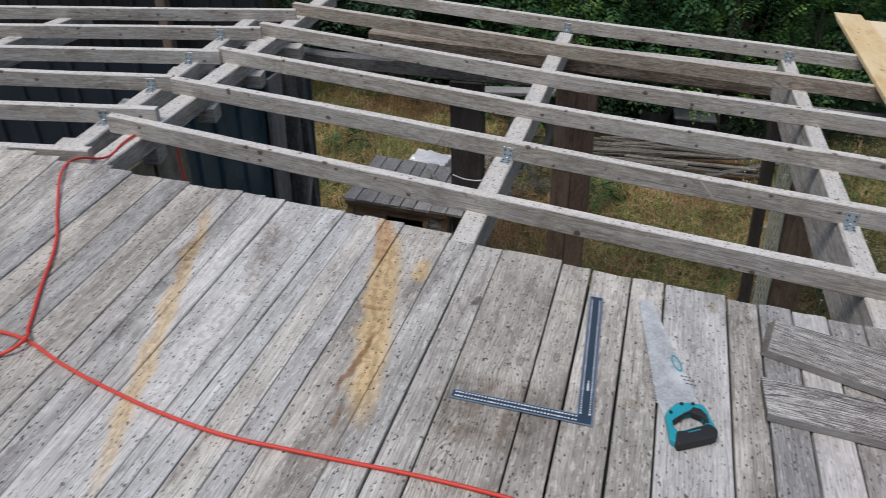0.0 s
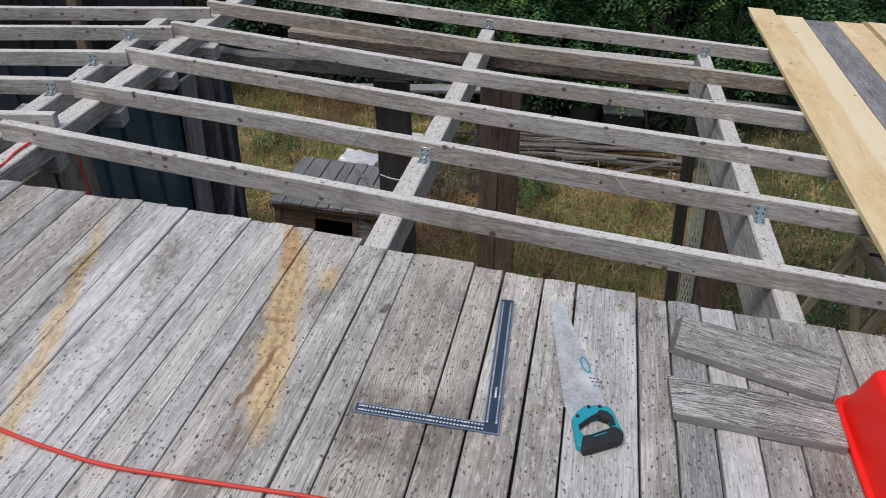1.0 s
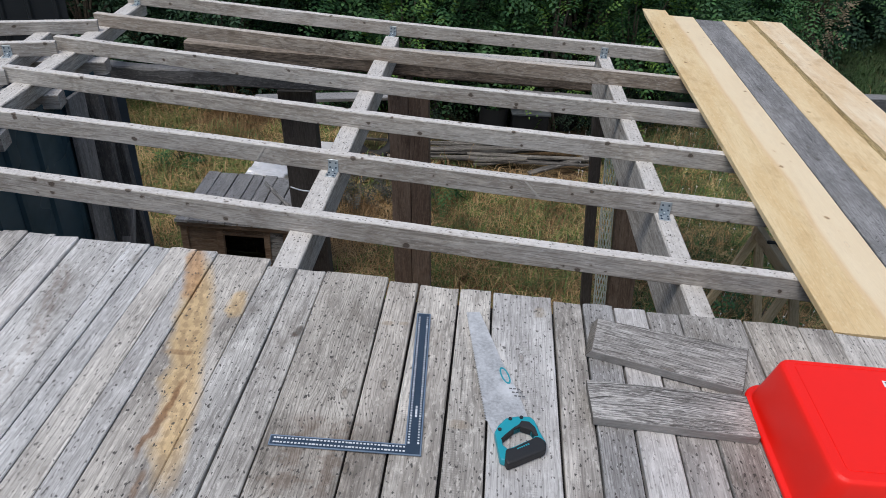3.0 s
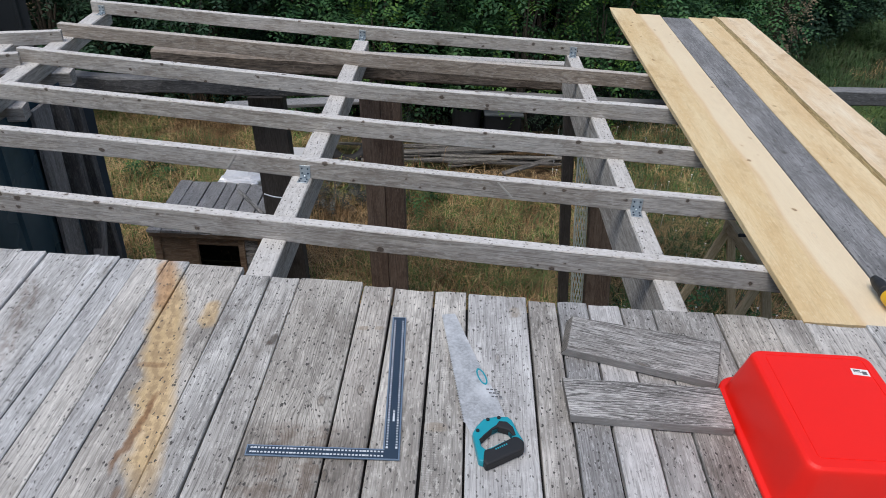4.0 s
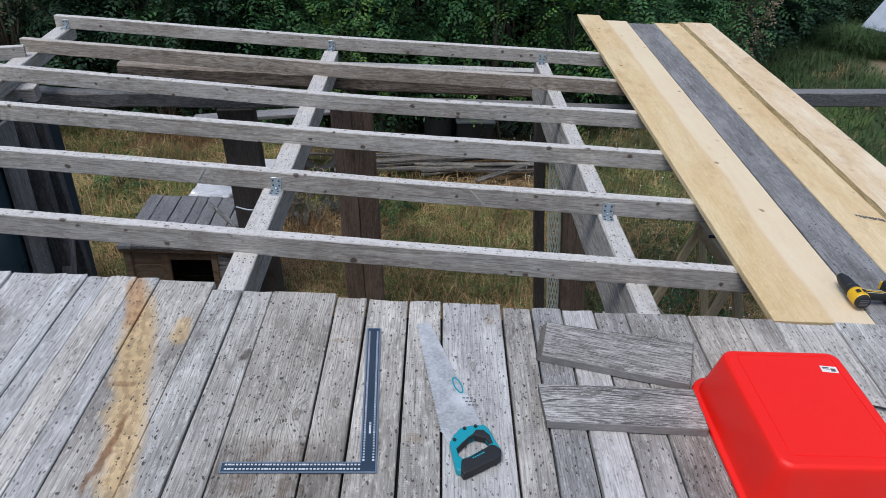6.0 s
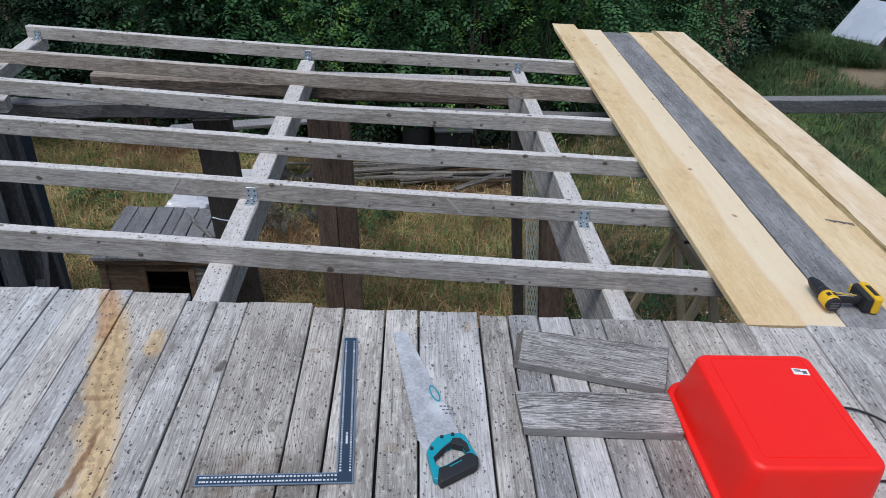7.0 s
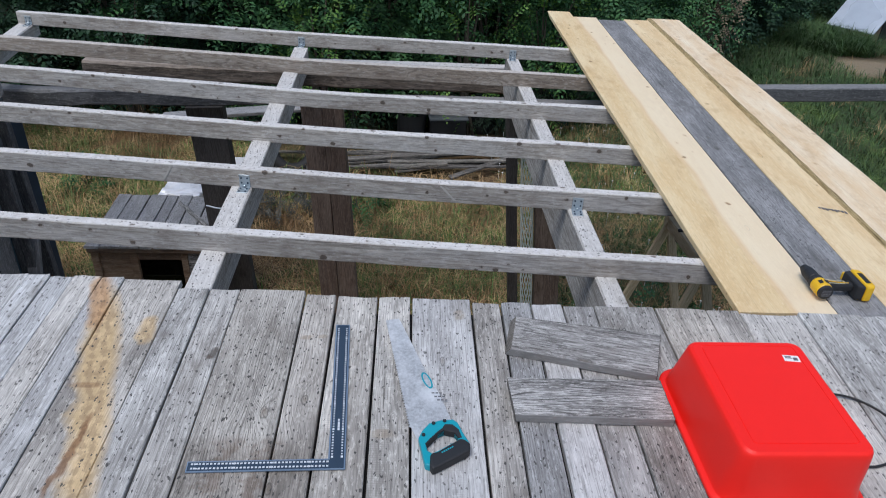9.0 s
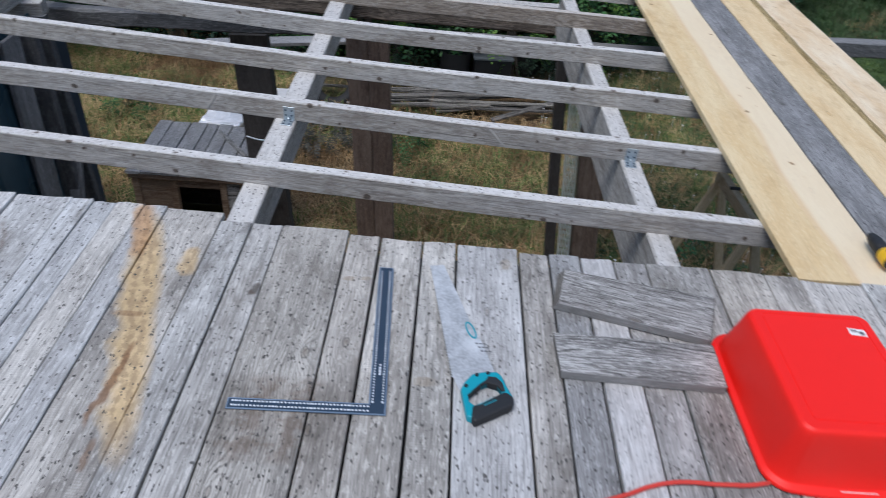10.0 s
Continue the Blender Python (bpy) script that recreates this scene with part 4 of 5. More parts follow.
beam("stick", (-1.76, 4.30, -1.595), (-1.44, 3.92, -1.60), 0.035, 0.035, W_OFFCUT, "short grey stick lying on the hutch top", "stick", seed=760, bevel=0.012, stations=6)


def foil_box():
    bm = bmesh.new()
    box(bm, -0.19, 0.19, -0.14, 0.14, 0, 0.72, 0.012, 2)
    bmesh.ops.subdivide_edges(bm, edges=bm.edges[:], cuts=7, use_grid_fill=True)
    for v in bm.verts:
        v.co += Vector((noise.noise(v.co * 17), noise.noise(v.co * 17 + Vector((3, 0, 0))), noise.noise(v.co * 17 + Vector((0, 7, 0))))) * 0.024
    o = tagged(part("foil_box", bm, M_FOIL), "box wrapped in crinkled silver foil behind the hutch", "box")
    o.matrix_world = pose(-1.88, 4.80, GROUND, 0, 0, -4)


foil_box()
bm = bmesh.new()
box(bm, -0.16, 0.16, -0.12, 0.12, 0, 0.35, 0.012, 2)
o = tagged(part("foil_bag", bm, M_FOIL), "crumpled silver bag on the grass behind the post", "bag")
o.matrix_world = pose(-1.72, 6.15, GROUND + 0.02, 0, 8, 20)

# ---- pile of slats, tyre, tubs under the hedge ----
rng = random.Random(77)
for i in range(30):
    layer = i // 12
    y = 6.55 + rng.uniform(0, 0.62) + layer * 0.03
    x0 = -0.62 + rng.uniform(-0.2, 0.75) - (0.95 if i in (0, 5) else 0.0)
    x1 = 1.35 + rng.uniform(-0.9, 0.3)
    z = GROUND + 0.10 + layer * 0.05 + rng.uniform(0, 0.03)
    beam("slat", (x0, y, z - 0.02), (x1, y + rng.uniform(-0.16, 0.30), z + 0.04), rng.uniform(0.022, 0.065), 0.024, W_SLAT, "thin grey weathered slat in a loose pile on the grass", "slat", "pile of old slats", 780 + i, stations=6, wob=0.004, bevel=0.002)
beam("slat", (0.75, 6.40, GROUND + 0.12), (1.75, 6.92, GROUND + 0.26), 0.08, 0.025, W_SLAT, "thin grey weathered slat in a loose pile on the grass", "slat", "pile of old slats", 830, stations=6)


def tyre():
    bm = bmesh.new()
    seg, ring = 36, 12
    vs = []
    for i in range(seg):
        a = math.tau * i / seg
        row = []
        for j in range(ring):
            b = math.tau * j / ring
            rr = 0.24 + 0.075 * math.cos(b)
            row.append(bm.verts.new((rr * math.cos(a), rr * math.sin(a), 0.09 + 0.09 * math.sin(b))))
        vs.append(row)
    for i in range(seg):
        for j in range(ring):
            bm.faces.new((vs[i][j], vs[(i + 1) % seg][j], vs[(i + 1) % seg][(j + 1) % ring], vs[i][(j + 1) % ring]))
    o = tagged(part("tyre", bm, M_TYRE, smooth=True), "old black car tyre leaning on the slat pile", "tyre")
    o.matrix_world = pose(-1.17, 6.86, GROUND + 0.20, 58, 6, 8)


tyre()


def tub_black(x, y, r, h, seed):
    bm = bmesh.new()
    bmesh.ops.create_cone(bm, cap_ends=True, segments=24, radius1=r * 0.8, radius2=r, depth=h, matrix=Matrix.Translation((0, 0, h / 2)))
    top = max(bm.faces, key=lambda f: f.calc_center_median().z)
    res = bmesh.ops.inset_individual(bm, faces=[top], thickness=0.015)
    bmesh.ops.translate(bm, verts=list(top.verts), vec=(0, 0, -h * 0.8))
    o = tagged(part("plant_pot", bm, M_POT), "large empty black plastic pot under the hedge", "pot", "black pots")
    o.matrix_world = pose(x, y, GROUND, 0, 0, seed)


tub_black(0.30, 7.72, 0.20, 0.42, 0)
tub_black(1.25, 8.15, 0.24, 0.45, 10)


def lidded_crate():
    c = empty("crate", pose(0.78, 7.75, GROUND, 0, 0, 4), "black plastic crate with a flat grey lid under the hedge", "crate")
    bm = bmesh.new()
    box(bm, -0.24, 0.24, -0.17, 0.17, 0.0, 0.36, 0.02, 2)
    part("body", bm, M_POT, c)
    bm = bmesh.new()
    box(bm, -0.26, 0.26, -0.19, 0.19, 0.361, 0.40, 0.012, 2)
    part("lid", bm, M_LID, c, "dull grey plastic lid")


M_LID = plain("grey_plastic", (0.14, 0.155, 0.16), 0.6)
lidded_crate()
beam("scrap_board", (-1.92, 4.66, -0.955), (-0.70, 4.62, -0.81), 0.16, 0.03, W_HUTCH_TOP, "pale grey board propped on the posts behind the rafters", "board", seed=803, stations=6)


# ---- trestle under the loose planks ----
def trestle():
    t = empty("sawhorse", pose(1.93, 2.5, GROUND), "pale wooden sawhorse with a black strap standing below the planks", "sawhorse")
    far, near = (1.915, 2.70, -0.79), (1.945, 2.16, -0.79)
    for (a, b), sd in ((((1.45, 2.78, GROUND), far), 801), (((2.38, 2.78, GROUND), far), 802), (((1.52, 2.10, GROUND), near), 804), (((2.42, 2.08, GROUND), near), 805)):
        beam("leg", a, b, 0.055, 0.03, W_TRESTLE, "", "", seed=sd, parent=t, stations=6)
    beam("top_rail", (1.912, 2.76, -0.765), (1.948, 2.10, -0.765), 0.05, 0.075, W_TRESTLE, "", "", seed=811, parent=t, stations=6)
    beam("cross_bar", (1.68, 2.74, -1.36), (2.16, 2.74, -1.86), 0.03, 0.05, W_TRESTLE, "", "", seed=812, parent=t, stations=4)
    beam("cross_bar", (1.62, 2.08, -1.7), (2.30, 2.06, -1.7), 0.03, 0.05, W_TRESTLE, "", "", seed=813, parent=t, stations=4)
    bm = bmesh.new()
    box(bm, 1.90, 1.965, 2.53, 2.56, -0.85, -0.755, 0.008, 2)
    o = part("strap", bm, M_BLACK, t, "black strap round the rail")
    o.matrix_parent_inverse = t.matrix_world.inverted()


W_TRESTLE = wood_material("pale_trestle_wood", (0.42, 0.33, 0.20), (0.64, 0.53, 0.36), (0.74, 0.65, 0.49), 0.4, 0.3, 0.0, 0.2)
trestle()


# ---- small shed far behind ----
def far_shed():
    a, b = Vector((9.30, 13.89, -2.12)), Vector((9.92, 13.12, -2.12))
    v = Vector((0.74, 0.47, 0.72))
    s = empty("small_shed", pose(a.x, a.y, GROUND), "small low shed with a slanting white sheet roof in long grass", "shed")
    inv = s.matrix_world.inverted()

    def solid(name, pts, mat, label=""):
        bm = bmesh.new()
        vs = [bm.verts.new(inv @ p) for p in pts]
        for f in ((0, 1, 2, 3), (7, 6, 5, 4), (0, 4, 5, 1), (1, 5, 6, 2), (2, 6, 7, 3), (3, 7, 4, 0)):
            bm.faces.new([vs[i] for i in f])
        bmesh.ops.recalc_face_normals(bm, faces=bm.faces)
        bmesh.ops.bevel(bm, geom=bm.edges[:], offset=0.008, segments=1, affect='EDGES')
        return part(name, bm, mat, s, label)
    n = (b - a).cross(v).normalized()
    n = n if n.z > 0 else -n
    solid("roof_sheet", [a, b, b + v, a + v, a - n * 0.03, b - n * 0.03, b + v - n * 0.03, a + v - n * 0.03], M_SHEETWHITE, "white painted metal roof sheet")
    e = (b - a).normalized()
    i0, i1 = a + e * 0.06 + v * 0.06 - n * 0.04, b - e * 0.06 + v * 0.06 - n * 0.04
    j0, j1 = i0 + v * 0.9, i1 + v * 0.9
    g = [Vector((p.x, p.y, GROUND - 0.05)) for p in (i0, i1, j1, j0)]
    solid("body", [i0, i1, j1, j0, *g], W_HUTCH)
    c = i1.lerp(j1, 0.62)
    side = Vector((v.x, v.y, 0)).normalized() * 0.17
    low = Vector((c.x, c.y, GROUND + 0.12))
    top = low + Vector((0, 0, 0.5))
    # solid black panel on the wall, painting the dark inside of an entrance
    solid("opening", [low - side + e * 0.004, low + side + e * 0.004, top + side + e * 0.004, top - side + e * 0.004, low - side + e * 0.02, low + side + e * 0.02, top + side + e * 0.02, top - side + e * 0.02], M_POT, "black panel painted as the shaded entrance")


far_shed()
post("post", (9.12, 11.0, -1.1), (9.26, 11.0, GROUND), 0.28, 0.24, W_DARK, "dark round post at the far edge of the meadow", 655)


# ---- things on the deck ----
def framing_square():
    sq = empty("framing_square", pose(0, 0, 0.0032), "blue-grey metal framing square with white scale marks on the deck", "framing square")
    lx, ly = -0.393, 0.584

    def xy(u, v):
        return (0.002 + u * 0.9997 - v * 0.0428, -0.007 + u * 0.0255 + v * 0.9991)
    outline = [xy(0.0, 0.0), xy(0.0, ly), xy(-0.044, ly), xy(-0.044, 0.035), xy(lx, 0.035), xy(lx, 0.0)]

    def slab(pts, z0, z1, mat, name, label=""):
        bm = bmesh.new()
        lo = [bm.verts.new((x, y, z0)) for x, y in pts]
        hi = [bm.verts.new((x, y, z1)) for x, y in pts]
        bm.faces.new(hi)
        bm.faces.new(lo[::-1])
        for i in range(len(pts)):
            j = (i + 1) % len(pts)
            bm.faces.new((lo[i], lo[j], hi[j], hi[i]))
        return part(name, bm, mat, sq, label)
    slab(outline, 0, 0.0025, M_BLUEEDGE, "plate_edge", "lighter blue worn rim of the square")
    inner = [xy(-0.004, 0.004), xy(-0.004, ly - 0.003), xy(-0.040, ly - 0.003), xy(-0.040, 0.031), xy(lx + 0.003, 0.031), xy(lx + 0.003, 0.004)]
    slab(inner, 0.0026, 0.0032, M_NAVY, "plate")
    bm = bmesh.new()

    def mark(u, v, du, dv):
        vs = [bm.verts.new((*xy(u + a * du, v + b * dv), 0.0036)) for a, b in ((-1, -1), (1, -1), (1, 1), (-1, 1))]
        bm.faces.new(vs)
    for i in range(56):
        v = 0.04 + i * 0.0095
        big = 1.7 if i % 10 == 0 else 1.0
        mark(-0.0095, v, 0.0024 * big ** 0.3, 0.002 * big)
        mark(-0.0345, v, 0.0024 * big ** 0.3, 0.002 * big)
    for i in range(37):
        u = -0.045 - i * 0.0093
        big = 1.7 if i % 10 == 5 else 1.0
        mark(u, 0.011, 0.0028 * big, 0.0026)
        mark(u, 0.025, 0.0028 * big, 0.0026)
    for i, l in enumerate((0.004, 0.006, 0.004, 0.003)):
        mark(-0.021, 0.135 + i * 0.011, 0.0028, l)
    part("scale", bm, M_WHITEMARK, sq, "white printed scale marks")


M_BLUEEDGE = plain("worn_blue_metal", (0.20, 0.27, 0.36), 0.4, 0.4, 0.3, 60)
framing_square()


def slab_from(pts, z0, z1, hole=None, bevel=0.0):
    """A flat plate with the outline pts and one optional opening."""
    bm = bmesh.new()

    def loop(p, z):
        return [bm.verts.new((x, y, z)) for x, y in p]
    if hole is None:
        lo, hi = loop(pts, z0), loop(pts, z1)
        bm.faces.new(hi)
        bm.faces.new(lo[::-1])
        for i in range(len(pts)):
            j = (i + 1) % len(pts)
            bm.faces.new((lo[i], lo[j], hi[j], hi[i]))
    else:
        n = len(pts)
        lo, hi, hlo, hhi = loop(pts, z0), loop(pts, z1), loop(hole, z0), loop(hole, z1)
        for i in range(n):
            j = (i + 1) % n
            bm.faces.new((hi[i], hi[j], hhi[j], hhi[i]))
            bm.faces.new((lo[j], lo[i], hlo[i], hlo[j]))
            bm.faces.new((lo[i], lo[j], hi[j], hi[i]))
            bm.faces.new((hlo[j], hlo[i], hhi[i], hhi[j]))
    bmesh.ops.recalc_face_normals(bm, faces=bm.faces)
    if bevel:
        es = [e for e in bm.edges if len(e.link_faces) == 2 and e.calc_face_angle(0) > 0.9]
        bmesh.ops.bevel(bm, geom=es, offset=bevel, segments=2, affect='EDGES', profile=0.5, clamp_overlap=True)
    return bm


def hand_saw():
    s = empty("hand_saw", pose(0, 0, 0.003), "hand saw with teal and black plastic handle lying on the deck", "hand saw")
    a, b = Vector((0.092, 0.596)), Vector((0.169, 0.130))
    teeth = []
    n = 46
    nrm = Vector((-(b - a).y, (b - a).x)).normalized()
    side = nrm if nrm.x < 0 else -nrm
    for i in range(n):
        p = a + (b - a) * (i / n)
        q = a + (b - a) * ((i + 0.5) / n)
        t = 0.0015 + 0.005 * i / n
        teeth += [tuple(p), tuple(q + side * t)]
    pts = [(0.210, 0.366), (0.168, 0.502), (0.134, 0.606), *teeth, tuple(b), (0.186, 0.085), (0.196, 0.08), (0.284, 0.140), (0.250, 0.262)]
    bl = part("blade", slab_from(pts, 0.006, 0.0075), M_STEEL, s, "pale scuffed steel blade")
    r = []
    for k in range(20):
        t = math.tau * k / 20
        c = Vector((0.217, 0.314))
        ax = Vector((0.33, -1)).normalized()
        r.append((c + ax * 0.036 * math.cos(t) + Vector((-ax.y, ax.x)) * 0.0125 * math.sin(t), c + ax * 0.029 * math.cos(t) + Vector((-ax.y, ax.x)) * 0.008 * math.sin(t)))
    part("badge", slab_from([tuple(p) for p, _ in r], 0.0077, 0.0081, [tuple(q) for _, q in r]), M_TEAL, bl, "teal oval badge outline")
    bm = bmesh.new()
    for i in range(9):
        cx, cy, w = 0.233 + (i % 3) * 0.011 + (i // 3) * 0.007, 0.262 - (i // 3) * 0.014, 0.004
        vs = [bm.verts.new((cx + u * w, cy + v * 0.0025, 0.008)) for u, v in ((-1, -1), (1, -1), (1, 1), (-1, 1))]
        bm.faces.new(vs)
    part("print", bm, M_INK, bl, "small grey printed marks")
    outer = [(0.188, 0.082), (0.198, 0.106), (0.217, 0.133), (0.248, 0.144), (0.283, 0.147), (0.295, 0.135), (0.307, 0.099), (0.322, 0.063), (0.317, 0.042), (0.297, 0.030), (0.223, -0.016), (0.203, -0.009)]
    hole = [(0.207, 0.058), (0.219, 0.073), (0.239, 0.095), (0.256, 0.106), (0.273, 0.102), (0.284, 0.097), (0.295, 0.079), (0.286, 0.069), (0.267, 0.057), (0.243, 0.040), (0.222, 0.028), (0.210, 0.039)]
    part("handle", slab_from(outer, 0.0, 0.022, hole, 0.004), M_TEAL, s, "teal plastic handle frame")
    grip = [(0.217, 0.024), (0.236, 0.030), (0.260, 0.048), (0.298, 0.076), (0.309, 0.072), (0.323, 0.059), (0.321, 0.034), (0.298, 0.019), (0.244, -0.015), (0.221, -0.028), (0.214, -0.011)]
    part("grip", slab_from(grip, -0.001, 0.027, None, 0.006), M_BLACK, s, "black rubber grip")
    inner = [(0.204, 0.059), (0.219, 0.079), (0.238, 0.101), (0.252, 0.114), (0.259, 0.128), (0.280, 0.127), (0.296, 0.109), (0.303, 0.080), (0.295, 0.079), (0.284, 0.097), (0.256, 0.106), (0.239, 0.095), (0.207, 0.056)]
    part("grip_lining", slab_from(inner, 0.002, 0.0235, None, 0.002), M_BLACK, s, "black lining inside the handle")
    bm = bmesh.new()
    for k in range(6):
        box(bm, k * 0.0065, k * 0.0065 + 0.0045, -0.002, 0.002, 0, 0.0006)
    o = part("grip_print", bm, M_TEAL, s, "small teal printed bars on the grip")
    o.matrix_basis = pose(0.246, 0.025, 0.0268, 0, 0, 33)
    for x, y in ((0.201, 0.089), (0.229, 0.130), (0.259, 0.139)):
        bm = bmesh.new()
        tube(bm, (x, y, 0.022), (x, y, 0.0253), 0.005, seg=14)
        part("rivet", bm, M_BLACK, s)


hand_saw()


def offcut(p0, p1, p2, p3, h, seed, material, label, slope=0.0):
    """A cut piece of board with the four top corners given, end grain visible."""
    nx, ny = 14, 6
    rng = random.Random(seed)
    bm = bmesh.new()
    grid = {}
    c = (Vector(p0) + Vector(p1) + Vector(p2) + Vector(p3)) / 4
    ang = math.atan2(p1[1] - p0[1], p1[0] - p0[0])
    rot = Matrix.Rotation(-ang, 2)
    for k, z in ((0, 0.0), (1, h)):
        for i in range(nx + 1):
            for j in range(ny + 1):
                u, v = i / nx, j / ny
                q = (Vector(p0) * (1 - u) + Vector(p1) * u) * (1 - v) + (Vector(p3) * (1 - u) + Vector(p2) * u) * v
                q = rot @ (q - c)
                if not k:
                    q = Vector((q.x - slope * (1 - u), q.y * 0.985))
                zz = z
                if k and (i in (0, nx) or j in (0, ny)):
                    zz -= 0.002
                if k:
                    zz += 0.0012 * noise.noise((q.x * 9, q.y * 40, seed))
                grid[k, i, j] = bm.verts.new((q.x + rng.uniform(-.0007, .0007), q.y + rng.uniform(-.0007, .0007), zz))
    for i in range(nx):
        for j in range(ny):
            for k in (0, 1):
                f = [grid[k, i, j], grid[k, i + 1, j], grid[k, i + 1, j + 1], grid[k, i, j + 1]]
                bm.faces.new(f if k else f[::-1])
    for i in range(nx):
        for j in (0, ny):
            bm.faces.new((grid[0, i, j], grid[0, i + 1, j], grid[1, i + 1, j], grid[1, i, j]))
    for j in range(ny):
        for i in (0, nx):
            bm.faces.new((grid[0, i, j], grid[0, i, j + 1], grid[1, i, j + 1], grid[1, i, j]))
    caps = []
    for i, sx in ((0, -1), (nx, 1)):
        cap = bmesh.new()
        for k in range(ny):
            q = [grid[0, i, k], grid[0, i, k + 1], grid[1, i, k + 1], grid[1, i, k]]
            inner = [cap.verts.new(v.co + Vector((sx * 0.0004, 0, 0))) for v in q]
            outer = [cap.verts.new(v.co + Vector((sx * 0.0022, 0, 0))) for v in q]
            cap.faces.new(inner[::-1])
            cap.faces.new(outer)
            for n in range(4):
                cap.faces.new((inner[n], inner[(n + 1) % 4], outer[(n + 1) % 4], outer[n]))
        bmesh.ops.remove_doubles(cap, verts=cap.verts, dist=0.00005)
        caps.append(cap)
    edge = bmesh.new()
    for i in range(nx):
        q = [grid[0, i, 0], grid[0, i + 1, 0], grid[1, i + 1, 0], grid[1, i, 0]]
        inner = [edge.verts.new(v.co + Vector((0, -0.0004, 0))) for v in q]
        outer = [edge.verts.new(v.co + Vector((0, -0.002, -0.0006 * (n > 1)))) for n, v in enumerate(q)]
        edge.faces.new(inner[::-1])
        edge.faces.new(outer)
        for n in range(4):
            edge.faces.new((inner[n], inner[(n + 1) % 4], outer[(n + 1) % 4], outer[n]))
    bmesh.ops.remove_doubles(edge, verts=edge.verts, dist=0.00005)
    o = tagged(part("board_offcut", bm, material), label, "offcut", "loose board offcuts")
    for cap in caps:
        part("end_grain", cap, W_ENDGRAIN, o, "dark weathered end grain")
    part("sawn_edge", edge, W_SAWN, o, "smooth grey sawn edge")
    o.matrix_world = pose(c.x, c.y, 0.0028, 0, 0, math.degrees(ang))


offcut((.480, .438), (.903, .322), (.972, .513), (.517, .599), 0.029, 3, W_OFFCUT_BROWN, "short brownish grey board with a slanted end on the deck", 0.016)
offcut((.455, .161), (.898, .143), (.902, .299), (.451, .306), 0.030, 5, W_OFFCUT_FINE, "short pale grey board with dark wavy furrows beside the red tub", -0.004)


def rounded_rect(w, d, r, n=6):
    pts = []
    for cx, cy, a0 in ((w / 2 - r, d / 2 - r, 0), (-w / 2 + r, d / 2 - r, 90), (-w / 2 + r, -d / 2 + r, 180), (w / 2 - r, -d / 2 + r, 270)):
        for k in range(n + 1):
            a = radians(a0 + 90 * k / n)
            pts.append((cx + r * math.cos(a), cy + r * math.sin(a)))
    return pts


